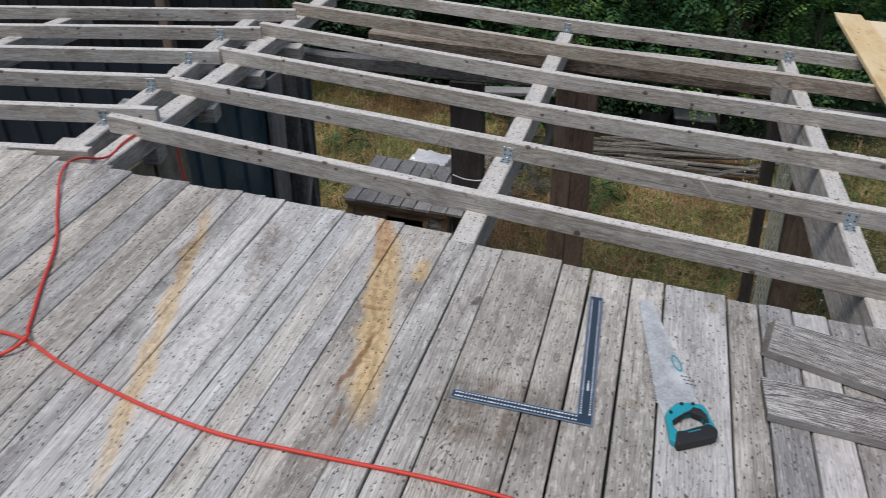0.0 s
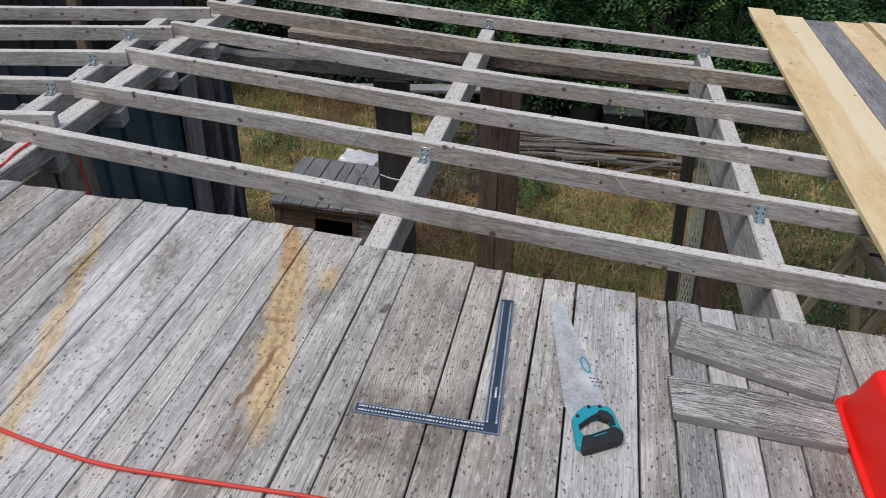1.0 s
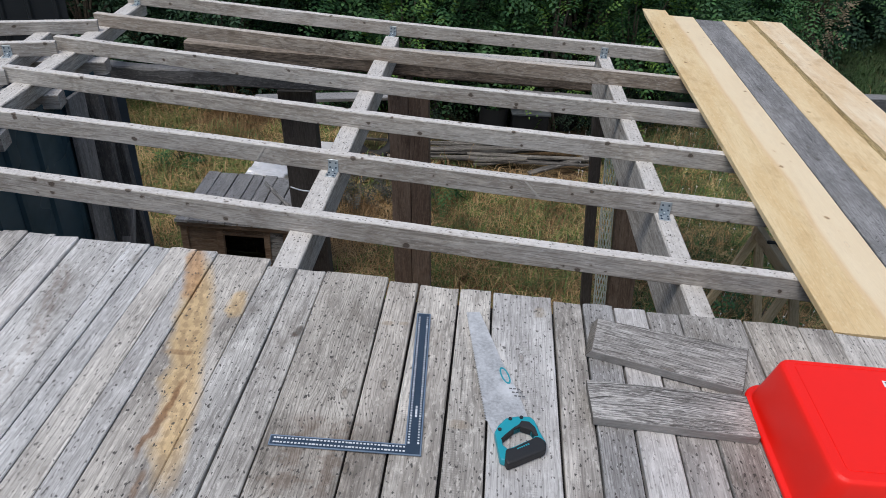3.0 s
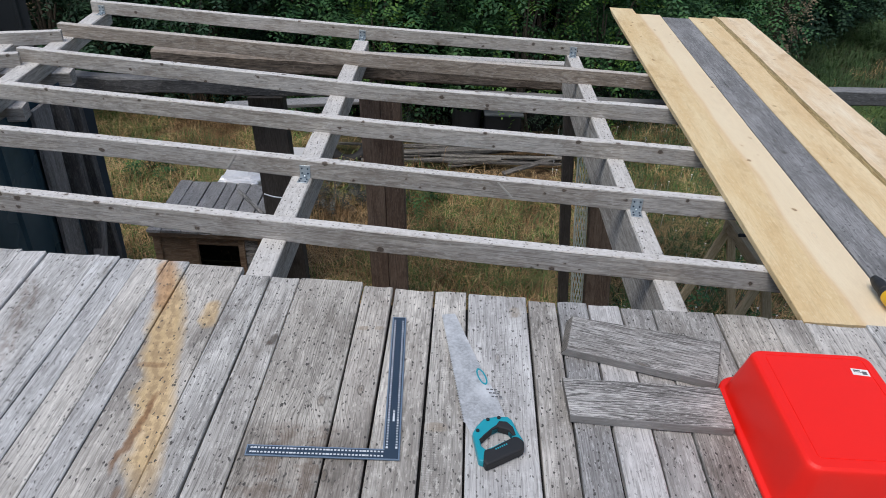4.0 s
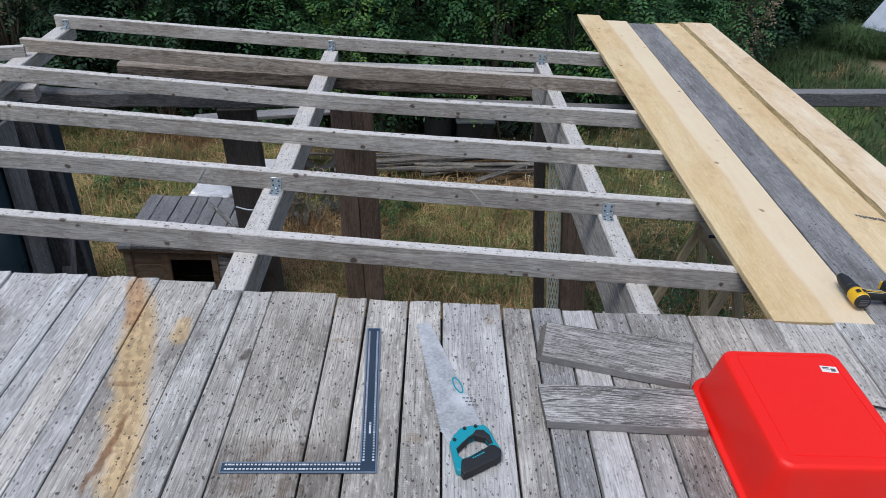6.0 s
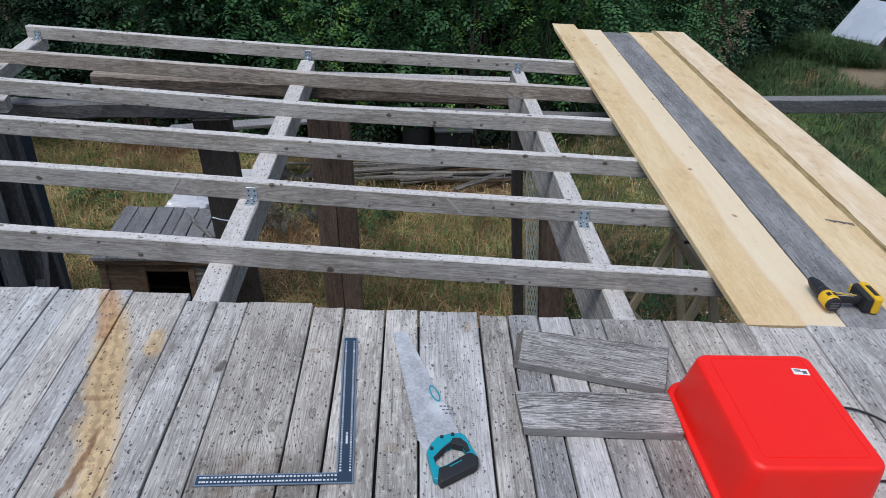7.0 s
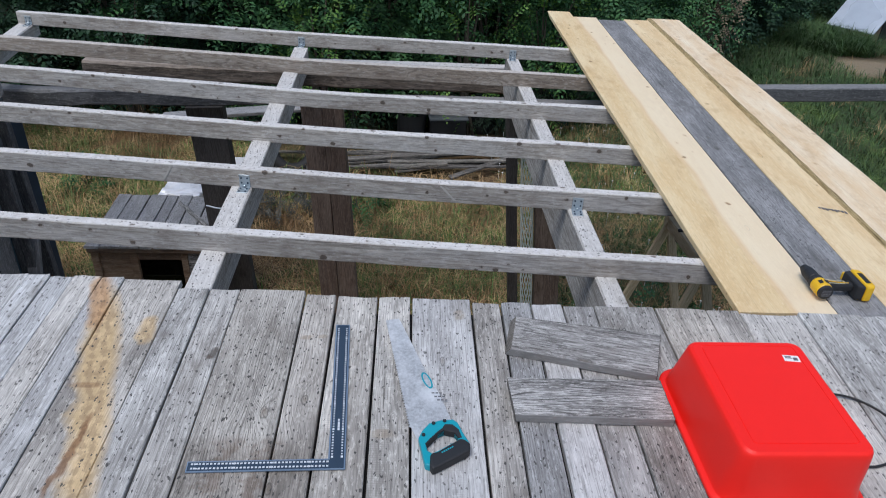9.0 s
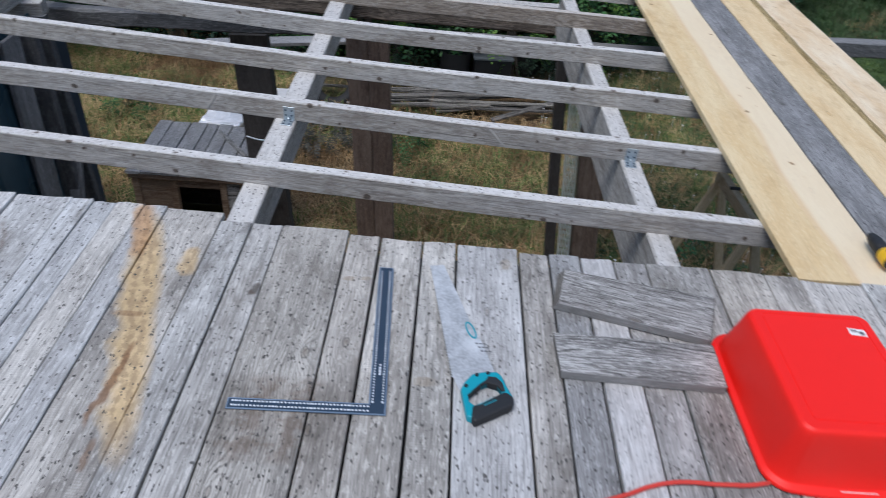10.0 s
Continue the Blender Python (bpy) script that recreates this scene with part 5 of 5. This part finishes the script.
def red_tub():
    t = empty("storage_tub", pose(1.104, 0.09, 0.003, 0, 0, 0), "bright red plastic storage tub turned upside down on the deck", "tub")
    h = 0.192
    # width, depth, corner radius, height, centre, bow of the ends
    rings = [(0.392, 0.500, 0.055, 0.000, 0.003, 0.014, 0.022), (0.398, 0.506, 0.057, 0.004, 0.003, 0.014, 0.022), (0.398, 0.506, 0.057, 0.012, 0.003, 0.014, 0.022), (0.392, 0.500, 0.055, 0.016, 0.003, 0.014, 0.021),
             (0.372, 0.478, 0.050, 0.0165, 0.003, 0.013, 0.016), (0.366, 0.472, 0.048, 0.022, 0.002, 0.012, 0.014), (0.352, 0.455, 0.044, 0.07, 0.0, 0.007, 0.008), (0.342, 0.435, 0.039, 0.13, -0.001, -0.004, 0.004),
             (0.333, 0.421, 0.034, 0.170, -0.002, -0.010, 0.001), (0.329, 0.417, 0.032, 0.180, -0.002, -0.011, 0.0), (0.322, 0.410, 0.030, 0.1875, -0.002, -0.012, 0.0), (0.309, 0.397, 0.026, h, -0.002, -0.012, 0.0),
             (0.266, 0.361, 0.012, h, 0.0, -0.006, 0.0), (0.2645, 0.3595, 0.0115, h - 0.0015, 0.0, -0.006, 0.0), (0.2615, 0.3565, 0.011, h - 0.0015, 0.0, -0.006, 0.0), (0.260, 0.355, 0.0105, h, 0.0, -0.006, 0.0)]
    bm = bmesh.new()
    prev = None
    for w, d, r, z, ox, oy, bow in rings:
        loop = []
        rim = rounded_rect(w, d, r)
        for k, (x, y) in enumerate(rim):
            loop.append((x, y))
            x2, y2 = rim[(k + 1) % len(rim)]
            if math.hypot(x2 - x, y2 - y) > 0.1:
                loop += [(x + (x2 - x) * q / 8, y + (y2 - y) * q / 8) for q in range(1, 8)]
        cur = [bm.verts.new((x + ox, y + oy + math.copysign(bow, y) * max(0.0, 1 - (2 * x / w) ** 2) * (abs(y) > d / 2 - r - 0.001), z)) for x, y in loop]
        if prev:
            for i in range(len(cur)):
                j = (i + 1) % len(cur)
                bm.faces.new((prev[i], prev[j], cur[j], cur[i]))
        prev = cur
    bm.faces.new(prev)
    body = part("body", bm, M_RED, t, smooth=True)
    for p in body.data.polygons:
        p.use_smooth = p.center.z < h - 0.003
    sm = body.modifiers.new("wall", 'SOLIDIFY')
    sm.thickness = 0.0025
    sm.offset = -1
    bm = bmesh.new()
    box(bm, -0.022, 0.022, -0.0125, 0.0125, 0, 0.0006)
    st = part("sticker", bm, M_PAPER, t, "small white paper sticker")
    st.matrix_basis = pose(0.106, 0.120, h + 0.0003, 0, 0, -6)
    bm = bmesh.new()
    for i, (x0, x1, y0, y1) in enumerate(((-0.017, 0.0, 0.003, 0.008), (-0.017, 0.003, -0.001, 0.001), (0.004, 0.016, -0.008, 0.004))):
        box(bm, x0, x1, y0, y1, 0.0006, 0.001)
    part("print", bm, M_INK, st, "grey printed bars")
    bm = bmesh.new()
    box(bm, -0.045, 0.045, -0.0012, 0.0012, 0, 0.0012, 0.0004)
    o = part("rim_mark", bm, M_PAPER, t, "pale scuffed moulding line on the rim")
    o.matrix_basis = pose(0.02, -0.247, 0.0175)


red_tub()


M_GRIPLINE = plain("pale_moulding", (0.55, 0.5, 0.36), 0.6)


def drill():
    d = empty("cordless_drill", pose(1.648, 0.80, 0.0, 0, 0, 0), "yellow and black cordless drill lying on the planks", "drill")

    def lathe(prof, name, mat, label, seg=20, parent=d):
        bm = bmesh.new()
        prev = None
        for y, r in prof:
            cur = [bm.verts.new((r * math.cos(math.tau * k / seg), y, 0.036 + r * math.sin(math.tau * k / seg))) for k in range(seg)]
            if prev:
                for k in range(seg):
                    bm.faces.new((prev[k], prev[(k + 1) % seg], cur[(k + 1) % seg], cur[k]))
            else:
                bm.faces.new(cur)
            prev = cur
        bm.faces.new(prev[::-1])
        return part(name, bm, mat, parent, label, smooth=False)
    lathe(((0.034, 0.021), (0.038, 0.024), (0.080, 0.023), (0.090, 0.021), (0.106, 0.017), (0.116, 0.014), (0.117, 0.006)), "chuck", M_BLACK, "black keyless chuck")
    lathe(((0.012, 0.026), (0.016, 0.0275), (0.030, 0.027), (0.034, 0.022)), "clutch_ring", M_BLACK, "black ribbed clutch ring")
    lathe(((-0.040, 0.027), (-0.036, 0.0295), (-0.01, 0.030), (0.006, 0.029), (0.012, 0.026)), "motor_housing", M_YELLOWP, "yellow motor housing")
    lathe(((-0.052, 0.020), (-0.050, 0.026), (-0.041, 0.028), (-0.040, 0.027)), "rear_cap", M_BLACK, "black rear cap with vents")
    bm = bmesh.new()
    for i in range(4):
        box(bm, -0.016, 0.016, -0.0535, -0.052, 0.024 + i * 0.007, 0.027 + i * 0.007)
    part("vents", bm, M_INK, d, "grey vent slots")
    outer = [(.010, -.028), (.012, .020), (.045, .008), (.085, .002), (.118, .020), (.122, -.022), (.085, -.019), (.045, -.018)]
    part("handle", slab_from(outer, 0.020, 0.0535, None, 0.010), M_BLACK, d, "black rubber handle")
    part("handle_stripe", slab_from([(.03, .004), (.06, -.004), (.1, -.008), (.1, -.011), (.06, -.0075), (.03, .0005)], 0.0535, 0.0552), M_YELLOWP, d, "yellow trim line")
    for k, pts in enumerate(([(.02, .012), (.06, .004), (.085, .003), (.094, -.012), (.091, -.013), (.083, .0005), (.06, .0012), (.02, .009)], [(.02, -.008), (.06, -.013), (.084, -.014), (.084, -.0165), (.06, -.0155), (.02, -.011)])):
        part("grip_line", slab_from(pts, 0.0537, 0.0550), M_GRIPLINE, d, "pale moulded grip line")
    for a0 in (70, 112):
        bm = bmesh.new()
        box(bm, -0.007, 0.007, -0.030, -0.012, 0.0, 0.0012, 0.0004)
        o = part("housing_slot", bm, M_BLACK, d, "black cooling slot")
        o.matrix_basis = pose(0.0297 * math.cos(radians(a0)), 0.004, 0.036 + 0.0297 * math.sin(radians(a0)), 0, 90 - a0, 0)
    bm = bmesh.new()
    box(bm, 0.1775, 0.1795, -0.034, 0.038, 0.022, 0.050, 0.001)
    part("battery_seam", bm, M_BLACK, d, "black battery end panel")
    part("trigger", slab_from([(.034, .014), (.036, .026), (.05, .024), (.055, .012)], 0.026, 0.046, None, 0.003), M_BLACK, d)
    part("foot", slab_from([(.116, -.045), (.116, .055), (.142, .062), (.142, -.052)], 0.006, 0.064, None, 0.006), M_BLACK, d, "black battery mount")
    bat = part("battery", slab_from([(.143, -.055), (.143, .066), (.172, .060), (.178, .045), (.178, -.04), (.170, -.055)], 0.003, 0.068, None, 0.007), M_YELLOWP, d, "yellow battery pack")
    part("battery_panel", slab_from([(.150, -.03), (.150, .035), (.168, .033), (.168, -.03)], 0.0675, 0.0695, None, 0.001), M_BLACK, bat, "black battery panel")
    part("release_tab", slab_from([(.122, .05), (.12, .07), (.14, .074), (.142, .055)], 0.02, 0.05, None, 0.003), M_YELLOWP, d)


drill()

# ---- cords ----
Z = 0.0075
spline("extension_cord", [(-2.22, 1.44, -1.3), (-2.25, 1.45, -0.6), (-2.27, 1.46, -0.30), (-2.30, 1.475, -0.14), (-2.37, 1.48, -0.108), (-2.43, 1.41, -0.107), (-2.44, 1.30, -0.107), (-2.41, 1.12, -0.107), (-2.40, 0.94, -0.03), (-2.345, 0.80, Z), (-2.13, 0.50, Z), (-1.965, 0.30, Z), (-1.80, 0.03, Z),
                           (-1.70, -0.13, Z), (-1.655, -0.20, 0.021), (-1.70, -0.262, Z), (-1.86, -0.30, Z), (-2.02, -0.26, Z), (-1.98, -0.17, Z), (-1.80, -0.168, Z), (-1.676, -0.175, Z), (-1.49, -0.232, Z), (-1.29, -0.278, Z),
                           (-1.086, -0.313, Z), (-0.91, -0.328, Z), (-0.75, -0.322, Z), (-0.60, -0.314, Z), (-0.43, -0.303, Z), (-0.245, -0.298, Z), (-0.10, -0.300, Z), (0.12, -0.298, Z), (0.33, -0.255, Z), (0.48, -0.222, Z), (0.57, -0.192, Z), (0.63, -0.166, Z),
                           (0.70, -0.149, Z), (0.81, -0.148, Z), (0.90, -0.140, Z), (0.96, -0.115, Z), (1.02, -0.06, Z)], 0.0056, M_CORD, "orange-red extension cord snaking over the deck", "extension cord")
spline("power_cable", [(1.22, 0.26, 0.012), (1.34, 0.275, 0.012), (1.443, 0.266, 0.008), (1.487, 0.252, 0.005), (1.515, 0.228, 0.005), (1.54, 0.193, 0.005), (1.553, 0.145, 0.005), (1.54, 0.085, 0.005), (1.475, 0.024, 0.005), (1.433, 0.006, 0.005), (1.391, -0.002, 0.005), (1.26, 0.02, 0.005)], 0.0037, M_CABLE, "thin black power cable looping out beside the tub", "cable")

# pencil marks on a plank
bm = bmesh.new()
for i in range(9):
    x = 2.0 + i * 0.0125
    y = 1.462 - i * 0.0042
    box(bm, x, x + 0.009, y - 0.006 - 0.006 * (i % 3), y + 0.006, 0.0002, 0.0009)
tagged(part("pencil_marks", bm, M_INK), "dark scribbled pencil marks on a fresh plank", "marks")


# ---- vegetation ----
def blades(n, seed, area, lengths, material, name, label, lean=0.6, keep=None, width=0.006):
    """Curved grass blades, each of two segments, scattered over an area (x0, x1, y0, y1), drawn in tufts."""
    g = np.random.default_rng(seed)
    x0, x1, y0, y1 = area
    k = n // 16
    tx, ty = g.uniform(x0, x1, k), g.uniform(y0, y1, k)
    idx = g.integers(0, k, n)
    px, py = tx[idx] + g.normal(0, 0.07, n), ty[idx] + g.normal(0, 0.07, n)
    if keep is not None:
        ok = keep(px, py, g)
        px, py = px[ok], py[ok]
        n = len(px)
    a = g.uniform(0, math.tau, n)
    L = g.uniform(*lengths, n) * (0.7 + 0.6 * g.random(n)) * g.uniform(0.6, 1.5, k)[idx[ok] if keep is not None else idx]
    le = np.clip(g.normal(lean, 0.4, n), 0.05, 2.4)
    w = width * g.uniform(0.6, 1.5, n)
    dx, dy = np.cos(a), np.sin(a)
    z0 = GROUND - 0.06 + 0 * px
    v = np.zeros((n, 5, 3))
    v[:, 0] = np.stack([px - dy * w, py + dx * w, z0], 1)
    v[:, 1] = np.stack([px + dy * w, py - dx * w, z0], 1)
    mx, my, mz = px + dx * L * le * 0.35, py + dy * L * le * 0.35, z0 + L * 0.62 + 0.05
    v[:, 2] = np.stack([mx + dy * w * .8, my - dx * w * .8, mz], 1)
    v[:, 3] = np.stack([mx - dy * w * .8, my + dx * w * .8, mz], 1)
    v[:, 4] = np.stack([px + dx * L * le, py + dy * L * le, z0 + L * (1.0 - 0.3 * le) + 0.05], 1)
    loops = (np.arange(n)[:, None] * 5 + np.array([0, 1, 2, 3, 3, 2, 4])[None, :]).ravel()
    starts = (np.arange(n)[:, None] * 7 + np.array([0, 4])[None, :]).ravel()
    me = bpy.data.meshes.new(name)
    me.vertices.add(n * 5)
    me.vertices.foreach_set("co", v.ravel())
    me.loops.add(n * 7)
    me.loops.foreach_set("vertex_index", loops.astype(np.int32))
    me.polygons.add(n * 2)
    me.polygons.foreach_set("loop_start", starts.astype(np.int32))
    me.update(calc_edges=True)
    me.validate()
    me.materials.append(material)
    return tagged(new(name, me), label, "grass", kind="stuff")


def patch(px, py, g, lo, hi):
    f = np.sin(px * 1.7 + 0.6) * np.cos(py * 1.3 + px * 0.4) + 0.5 * np.sin(py * 3.1 - px * 2.3)
    s = (f + 1.5) / 3
    bare = ((px > 8.7) & (px < 10.4) & (py > 11.2) & (py < 12.7)) | ((np.abs(px + 1.85) < 0.48) & (np.abs(py - 4.08) < 0.48))
    pile = ((px > -1.7) & (px < 1.5) & (py > 6.5) & (py < 7.35)) & (g.random(len(px)) > 0.06)
    shade = (px > -1.9) & (px < 2.0) & (py > 7.3)
    return (s > lo) & (s < hi + 0.15 * g.random(len(px))) & ~bare & ~pile & ~shade & ~((px < -2.4) & (py < 3.6 + (px + 2.4) * 0.3))


blades(150000, 1, (-6, 6, 1.6, 8.8), (0.06, 0.19), M_STRAW, "dry_grass", "matted dry straw-coloured grass", 1.5, lambda x, y, g: patch(x, y, g, 0.05, 1.2), 0.0022)
blades(1600, 5, (-6, 6, 1.6, 8.8), (0.25, 0.42), M_STRAW, "grass_stalks", "scattered tall dry grass stalks", 0.7, lambda x, y, g: patch(x, y, g, 0.1, 1.2), 0.002)
blades(110000, 2, (-6, 7, 2.2, 9.5), (0.07, 0.20), M_GRASS, "green_grass", "patches of short green grass among dry stalks", 1.3, lambda x, y, g: patch(x, y, g, 0.38, 1.2) & (g.random(len(x)) < np.clip((y - 2.6) / 2.5 + np.clip(x, 0, 3) * 0.3, 0.15, 1)), 0.0034)
blades(140000, 3, (1.6, 14, 3.0, 18), (0.08, 0.22), M_MEADOW, "tall_grass", "taller green meadow grass beside the hedge", 1.2, lambda x, y, g: patch(x, y, g, 0.0, 1.2), 0.0042)
blades(4500, 4, (2.0, 13, 3.0, 12), (0.12, 0.30), M_STRAW, "meadow_straw", "dry seed stalks in the green meadow", 1.0, lambda x, y, g: patch(x, y, g, 0.1, 1.2), 0.0022)
blades(9000, 6, (8.5, 9.75, 12.75, 13.75), (0.22, 0.40), M_MEADOW, "grass_clump", "lush green grass clump before the small shed", 1.1, None, 0.006)


def shrub(x, y, r, h, seed, material, label, fronds=900, leaf=0.075, group="hedge shrubs", name="shrub"):
    """A bush: bent stems from one base, and feathered leaves hung in clumps with gaps between them."""
    g = np.random.default_rng(seed)
    s = empty(name, pose(x, y, GROUND), label, "shrub", group)
    for k in range(9 if h > 1 else 3):
        bm = bmesh.new()
        a = g.uniform(0, math.tau)
        rr = r * g.uniform(0.25, 0.85)
        top = Vector((rr * math.cos(a), rr * math.sin(a), h * g.uniform(0.55, 0.95)))
        mid = Vector((top.x * 0.3, top.y * 0.3, top.z * 0.55))
        tube(bm, (g.normal(0, .06), g.normal(0, .06), 0), mid, 0.03 * min(1, h), 0.02 * min(1, h), 6)
        tube(bm, mid, top, 0.02 * min(1, h), 0.007 * min(1, h), 6)
        part("stem", bm, M_STEM, s)
    # clump centres over the crown
    nc = 46
    u = g.uniform(-1, 1, nc)
    a = g.uniform(0, math.tau, nc)
    rad = np.sqrt(np.clip(1 - (np.abs(u) ** 2.4), 0.05, 1)) * g.uniform(0.55, 1.0, nc)
    cc = np.stack([r * rad * np.cos(a), r * rad * np.sin(a), h * 0.52 + h * 0.48 * u * g.uniform(0.85, 1.08, nc)], 1)
    ci = g.integers(0, nc, fronds)
    base = cc[ci] + g.normal(0, 1, (fronds, 3)) * np.array([r * 0.17, r * 0.17, h * 0.075])
    out = base - np.array([0, 0, h * 0.42])
    out /= np.linalg.norm(out, axis=1)[:, None]
    d = out + g.normal(0, 0.55, (fronds, 3))
    d[:, 2] -= 0.15
    d /= np.linalg.norm(d, axis=1)[:, None]
    up = np.tile(np.array([0, 0, 1.0]), (fronds, 1)) + g.normal(0, 0.35, (fronds, 3))
    side = np.cross(d, up)
    side /= np.linalg.norm(side, axis=1)[:, None]
    nrm = np.cross(side, d)
    verts = []
    m = 9
    fl = leaf * 3.6 * g.uniform(0.7, 1.25, fronds)
    for j in range(m):
        t = (j // 2 + 0.6) / (m / 2)
        sg = 0.0 if j == m - 1 else (1.0 if j % 2 else -1.0)
        root = base + d * (fl * t)[:, None] - nrm * (0.25 * fl * t * t)[:, None]
        ax = d * (1.0 if sg == 0 else 0.55) + side * sg
        ax /= np.linalg.norm(ax, axis=1)[:, None]
        wd = np.cross(ax, nrm)
        ll = leaf * g.uniform(0.75, 1.2, fronds)[:, None] * (1.0 - 0.35 * abs(t - 0.5))
        droop = nrm * (ll * g.uniform(0.0, 0.35, fronds)[:, None])
        verts.append(np.stack([root, root + ax * ll * .5 + wd * ll * .27, root + ax * ll - droop, root + ax * ll * .5 - wd * ll * .27], 1))
    v = np.concatenate(verts, 0).reshape(-1, 3)
    n = len(v) // 4
    me = bpy.data.meshes.new("foliage")
    me.vertices.add(n * 4)
    me.vertices.foreach_set("co", v.ravel())
    me.loops.add(n * 4)
    me.loops.foreach_set("vertex_index", np.arange(n * 4, dtype=np.int32))
    me.polygons.add(n)
    me.polygons.foreach_set("loop_start", np.arange(n, dtype=np.int32) * 4)
    me.update(calc_edges=True)
    me.materials.append(material)
    o = new("foliage", me)
    o.parent = s
    return s


HEDGE = ((-5.6, 8.6, 1.5, 2.9), (-3.6, 9.1, 1.7, 3.2), (-1.9, 9.0, 1.6, 2.9), (-0.2, 9.3, 1.7, 3.2), (1.5, 9.5, 1.7, 3.0), (3.0, 10.4, 1.7, 3.1), (4.4, 11.8, 1.7, 3.2),
         (-6.6, 10.8, 2.0, 4.0), (-4.2, 11.3, 2.1, 4.2), (-1.8, 11.5, 2.1, 4.2), (0.6, 11.8, 2.1, 4.1), (2.8, 12.8, 2.1, 4.2), (5.6, 14.2, 2.2, 4.2), (-6.0, 14.5, 2.6, 5.4), (-2.5, 15.0, 2.6, 5.4), (1.0, 15.4, 2.6, 5.4), (4.6, 17.0, 2.6, 5.2), (8.0, 17.5, 2.4, 4.0), (11.0, 19.0, 2.6, 4.2), (14.5, 18.5, 2.6, 4.2))
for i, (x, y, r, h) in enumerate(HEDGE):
    # back rows and the two leftmost shrubs take the leaf colour with painted shade
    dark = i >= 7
    shrub(x, y, r, h, 900 + i, M_LEAF_SHADED if dark or i < 2 else M_LEAF, "dense green hedge shrub, shade painted into its small feathered leaves" if dark else "leafy green hedge shrub behind the open roof frame", 2600 if not dark else 2200, 0.082 if not dark else 0.11)
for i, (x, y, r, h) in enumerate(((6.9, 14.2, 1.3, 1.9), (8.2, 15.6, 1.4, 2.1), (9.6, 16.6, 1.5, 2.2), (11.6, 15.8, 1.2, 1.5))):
    shrub(x, y, r, h, 930 + i, M_LEAF_SHADED, "low green shrub at the meadow edge, shade painted into its leaves", 1500, 0.09, "meadow shrubs")
shrub(5.35, 10.7, 0.34, 2.5, 940, M_DRYLEAF, "thin withered shrub with hanging brown leaves", 300, 0.06, "withered shrubs")
shrub(-1.12, 5.68, 0.36, 0.36, 945, M_TWIG, "low heap of grey withered twigs on the grass", 420, 0.034, "withered shrubs", "twig_heap")
# undergrowth in near-black leaf colour, standing in for shade below the hedge
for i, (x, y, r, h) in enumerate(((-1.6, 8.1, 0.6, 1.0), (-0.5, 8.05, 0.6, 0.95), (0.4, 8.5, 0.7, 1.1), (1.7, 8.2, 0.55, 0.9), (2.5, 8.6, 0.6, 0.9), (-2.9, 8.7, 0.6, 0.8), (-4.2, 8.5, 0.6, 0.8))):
    shrub(x, y, r, h, 960 + i, M_SHADELEAF, "low undergrowth at the hedge foot, shade painted into near-black leaves", 700, 0.045, "hedge undergrowth")
for i, (x, y, z, r, h) in enumerate(((-0.9, 7.7, 0, 0.55, 2.1), (1.0, 7.9, 0, 0.6, 2.2), (2.1, 8.3, 0, 0.5, 2.3), (-3.3, 7.9, 0, 0.5, 1.9))):
    shrub(x, y, r, h, 975 + i, M_FRESH if i != 3 else M_LEAF, "slender shrub with fresh yellow-green shoots in the hedge", 200, 0.06, "fresh shoots")
for i, (x, y, r, h) in enumerate(((-0.30, 5.62, 0.20, 0.30), (-3.3, 6.0, 0.16, 0.35), (2.55, 3.6, 0.35, 0.5), (3.4, 4.6, 0.4, 0.5))):
    shrub(x, y, r, h, 950 + i, M_LEAF, "small green weed clump in the dry grass", 60, 0.05, "weed clumps", "weed")


def wildflowers(n, seed):
    """Small white blossoms on the meadow, each a five-petalled rosette on a short stalk."""
    g = np.random.default_rng(seed)
    verts, faces = [], []
    for _ in range(n):
        x, y = g.uniform(1.3, 5.5), g.uniform(3.6, 8.5)
        z = GROUND + g.uniform(0.10, 0.24)
        r = g.uniform(0.008, 0.016)
        b = len(verts)
        verts.append((x, y, z))
        for k in range(10):
            rr = r if k % 2 else r * 0.5
            verts.append((x + rr * math.cos(k * math.tau / 10), y + rr * math.sin(k * math.tau / 10), z + 0.004))
        faces += [(b, b + 1 + k, b + 1 + (k + 1) % 10) for k in range(10)]
        verts += [(x - 0.002, y, z - 0.002), (x + 0.002, y, z - 0.002), (x, y, GROUND - 0.05)]
        faces.append((b + 11, b + 12, b + 13))
    tagged(new("wildflowers", mesh_of("wildflowers", verts, faces, M_PAPER)), "tiny white blossoms scattered in the meadow grass", "flowers", kind="stuff")


wildflowers(330, 12)
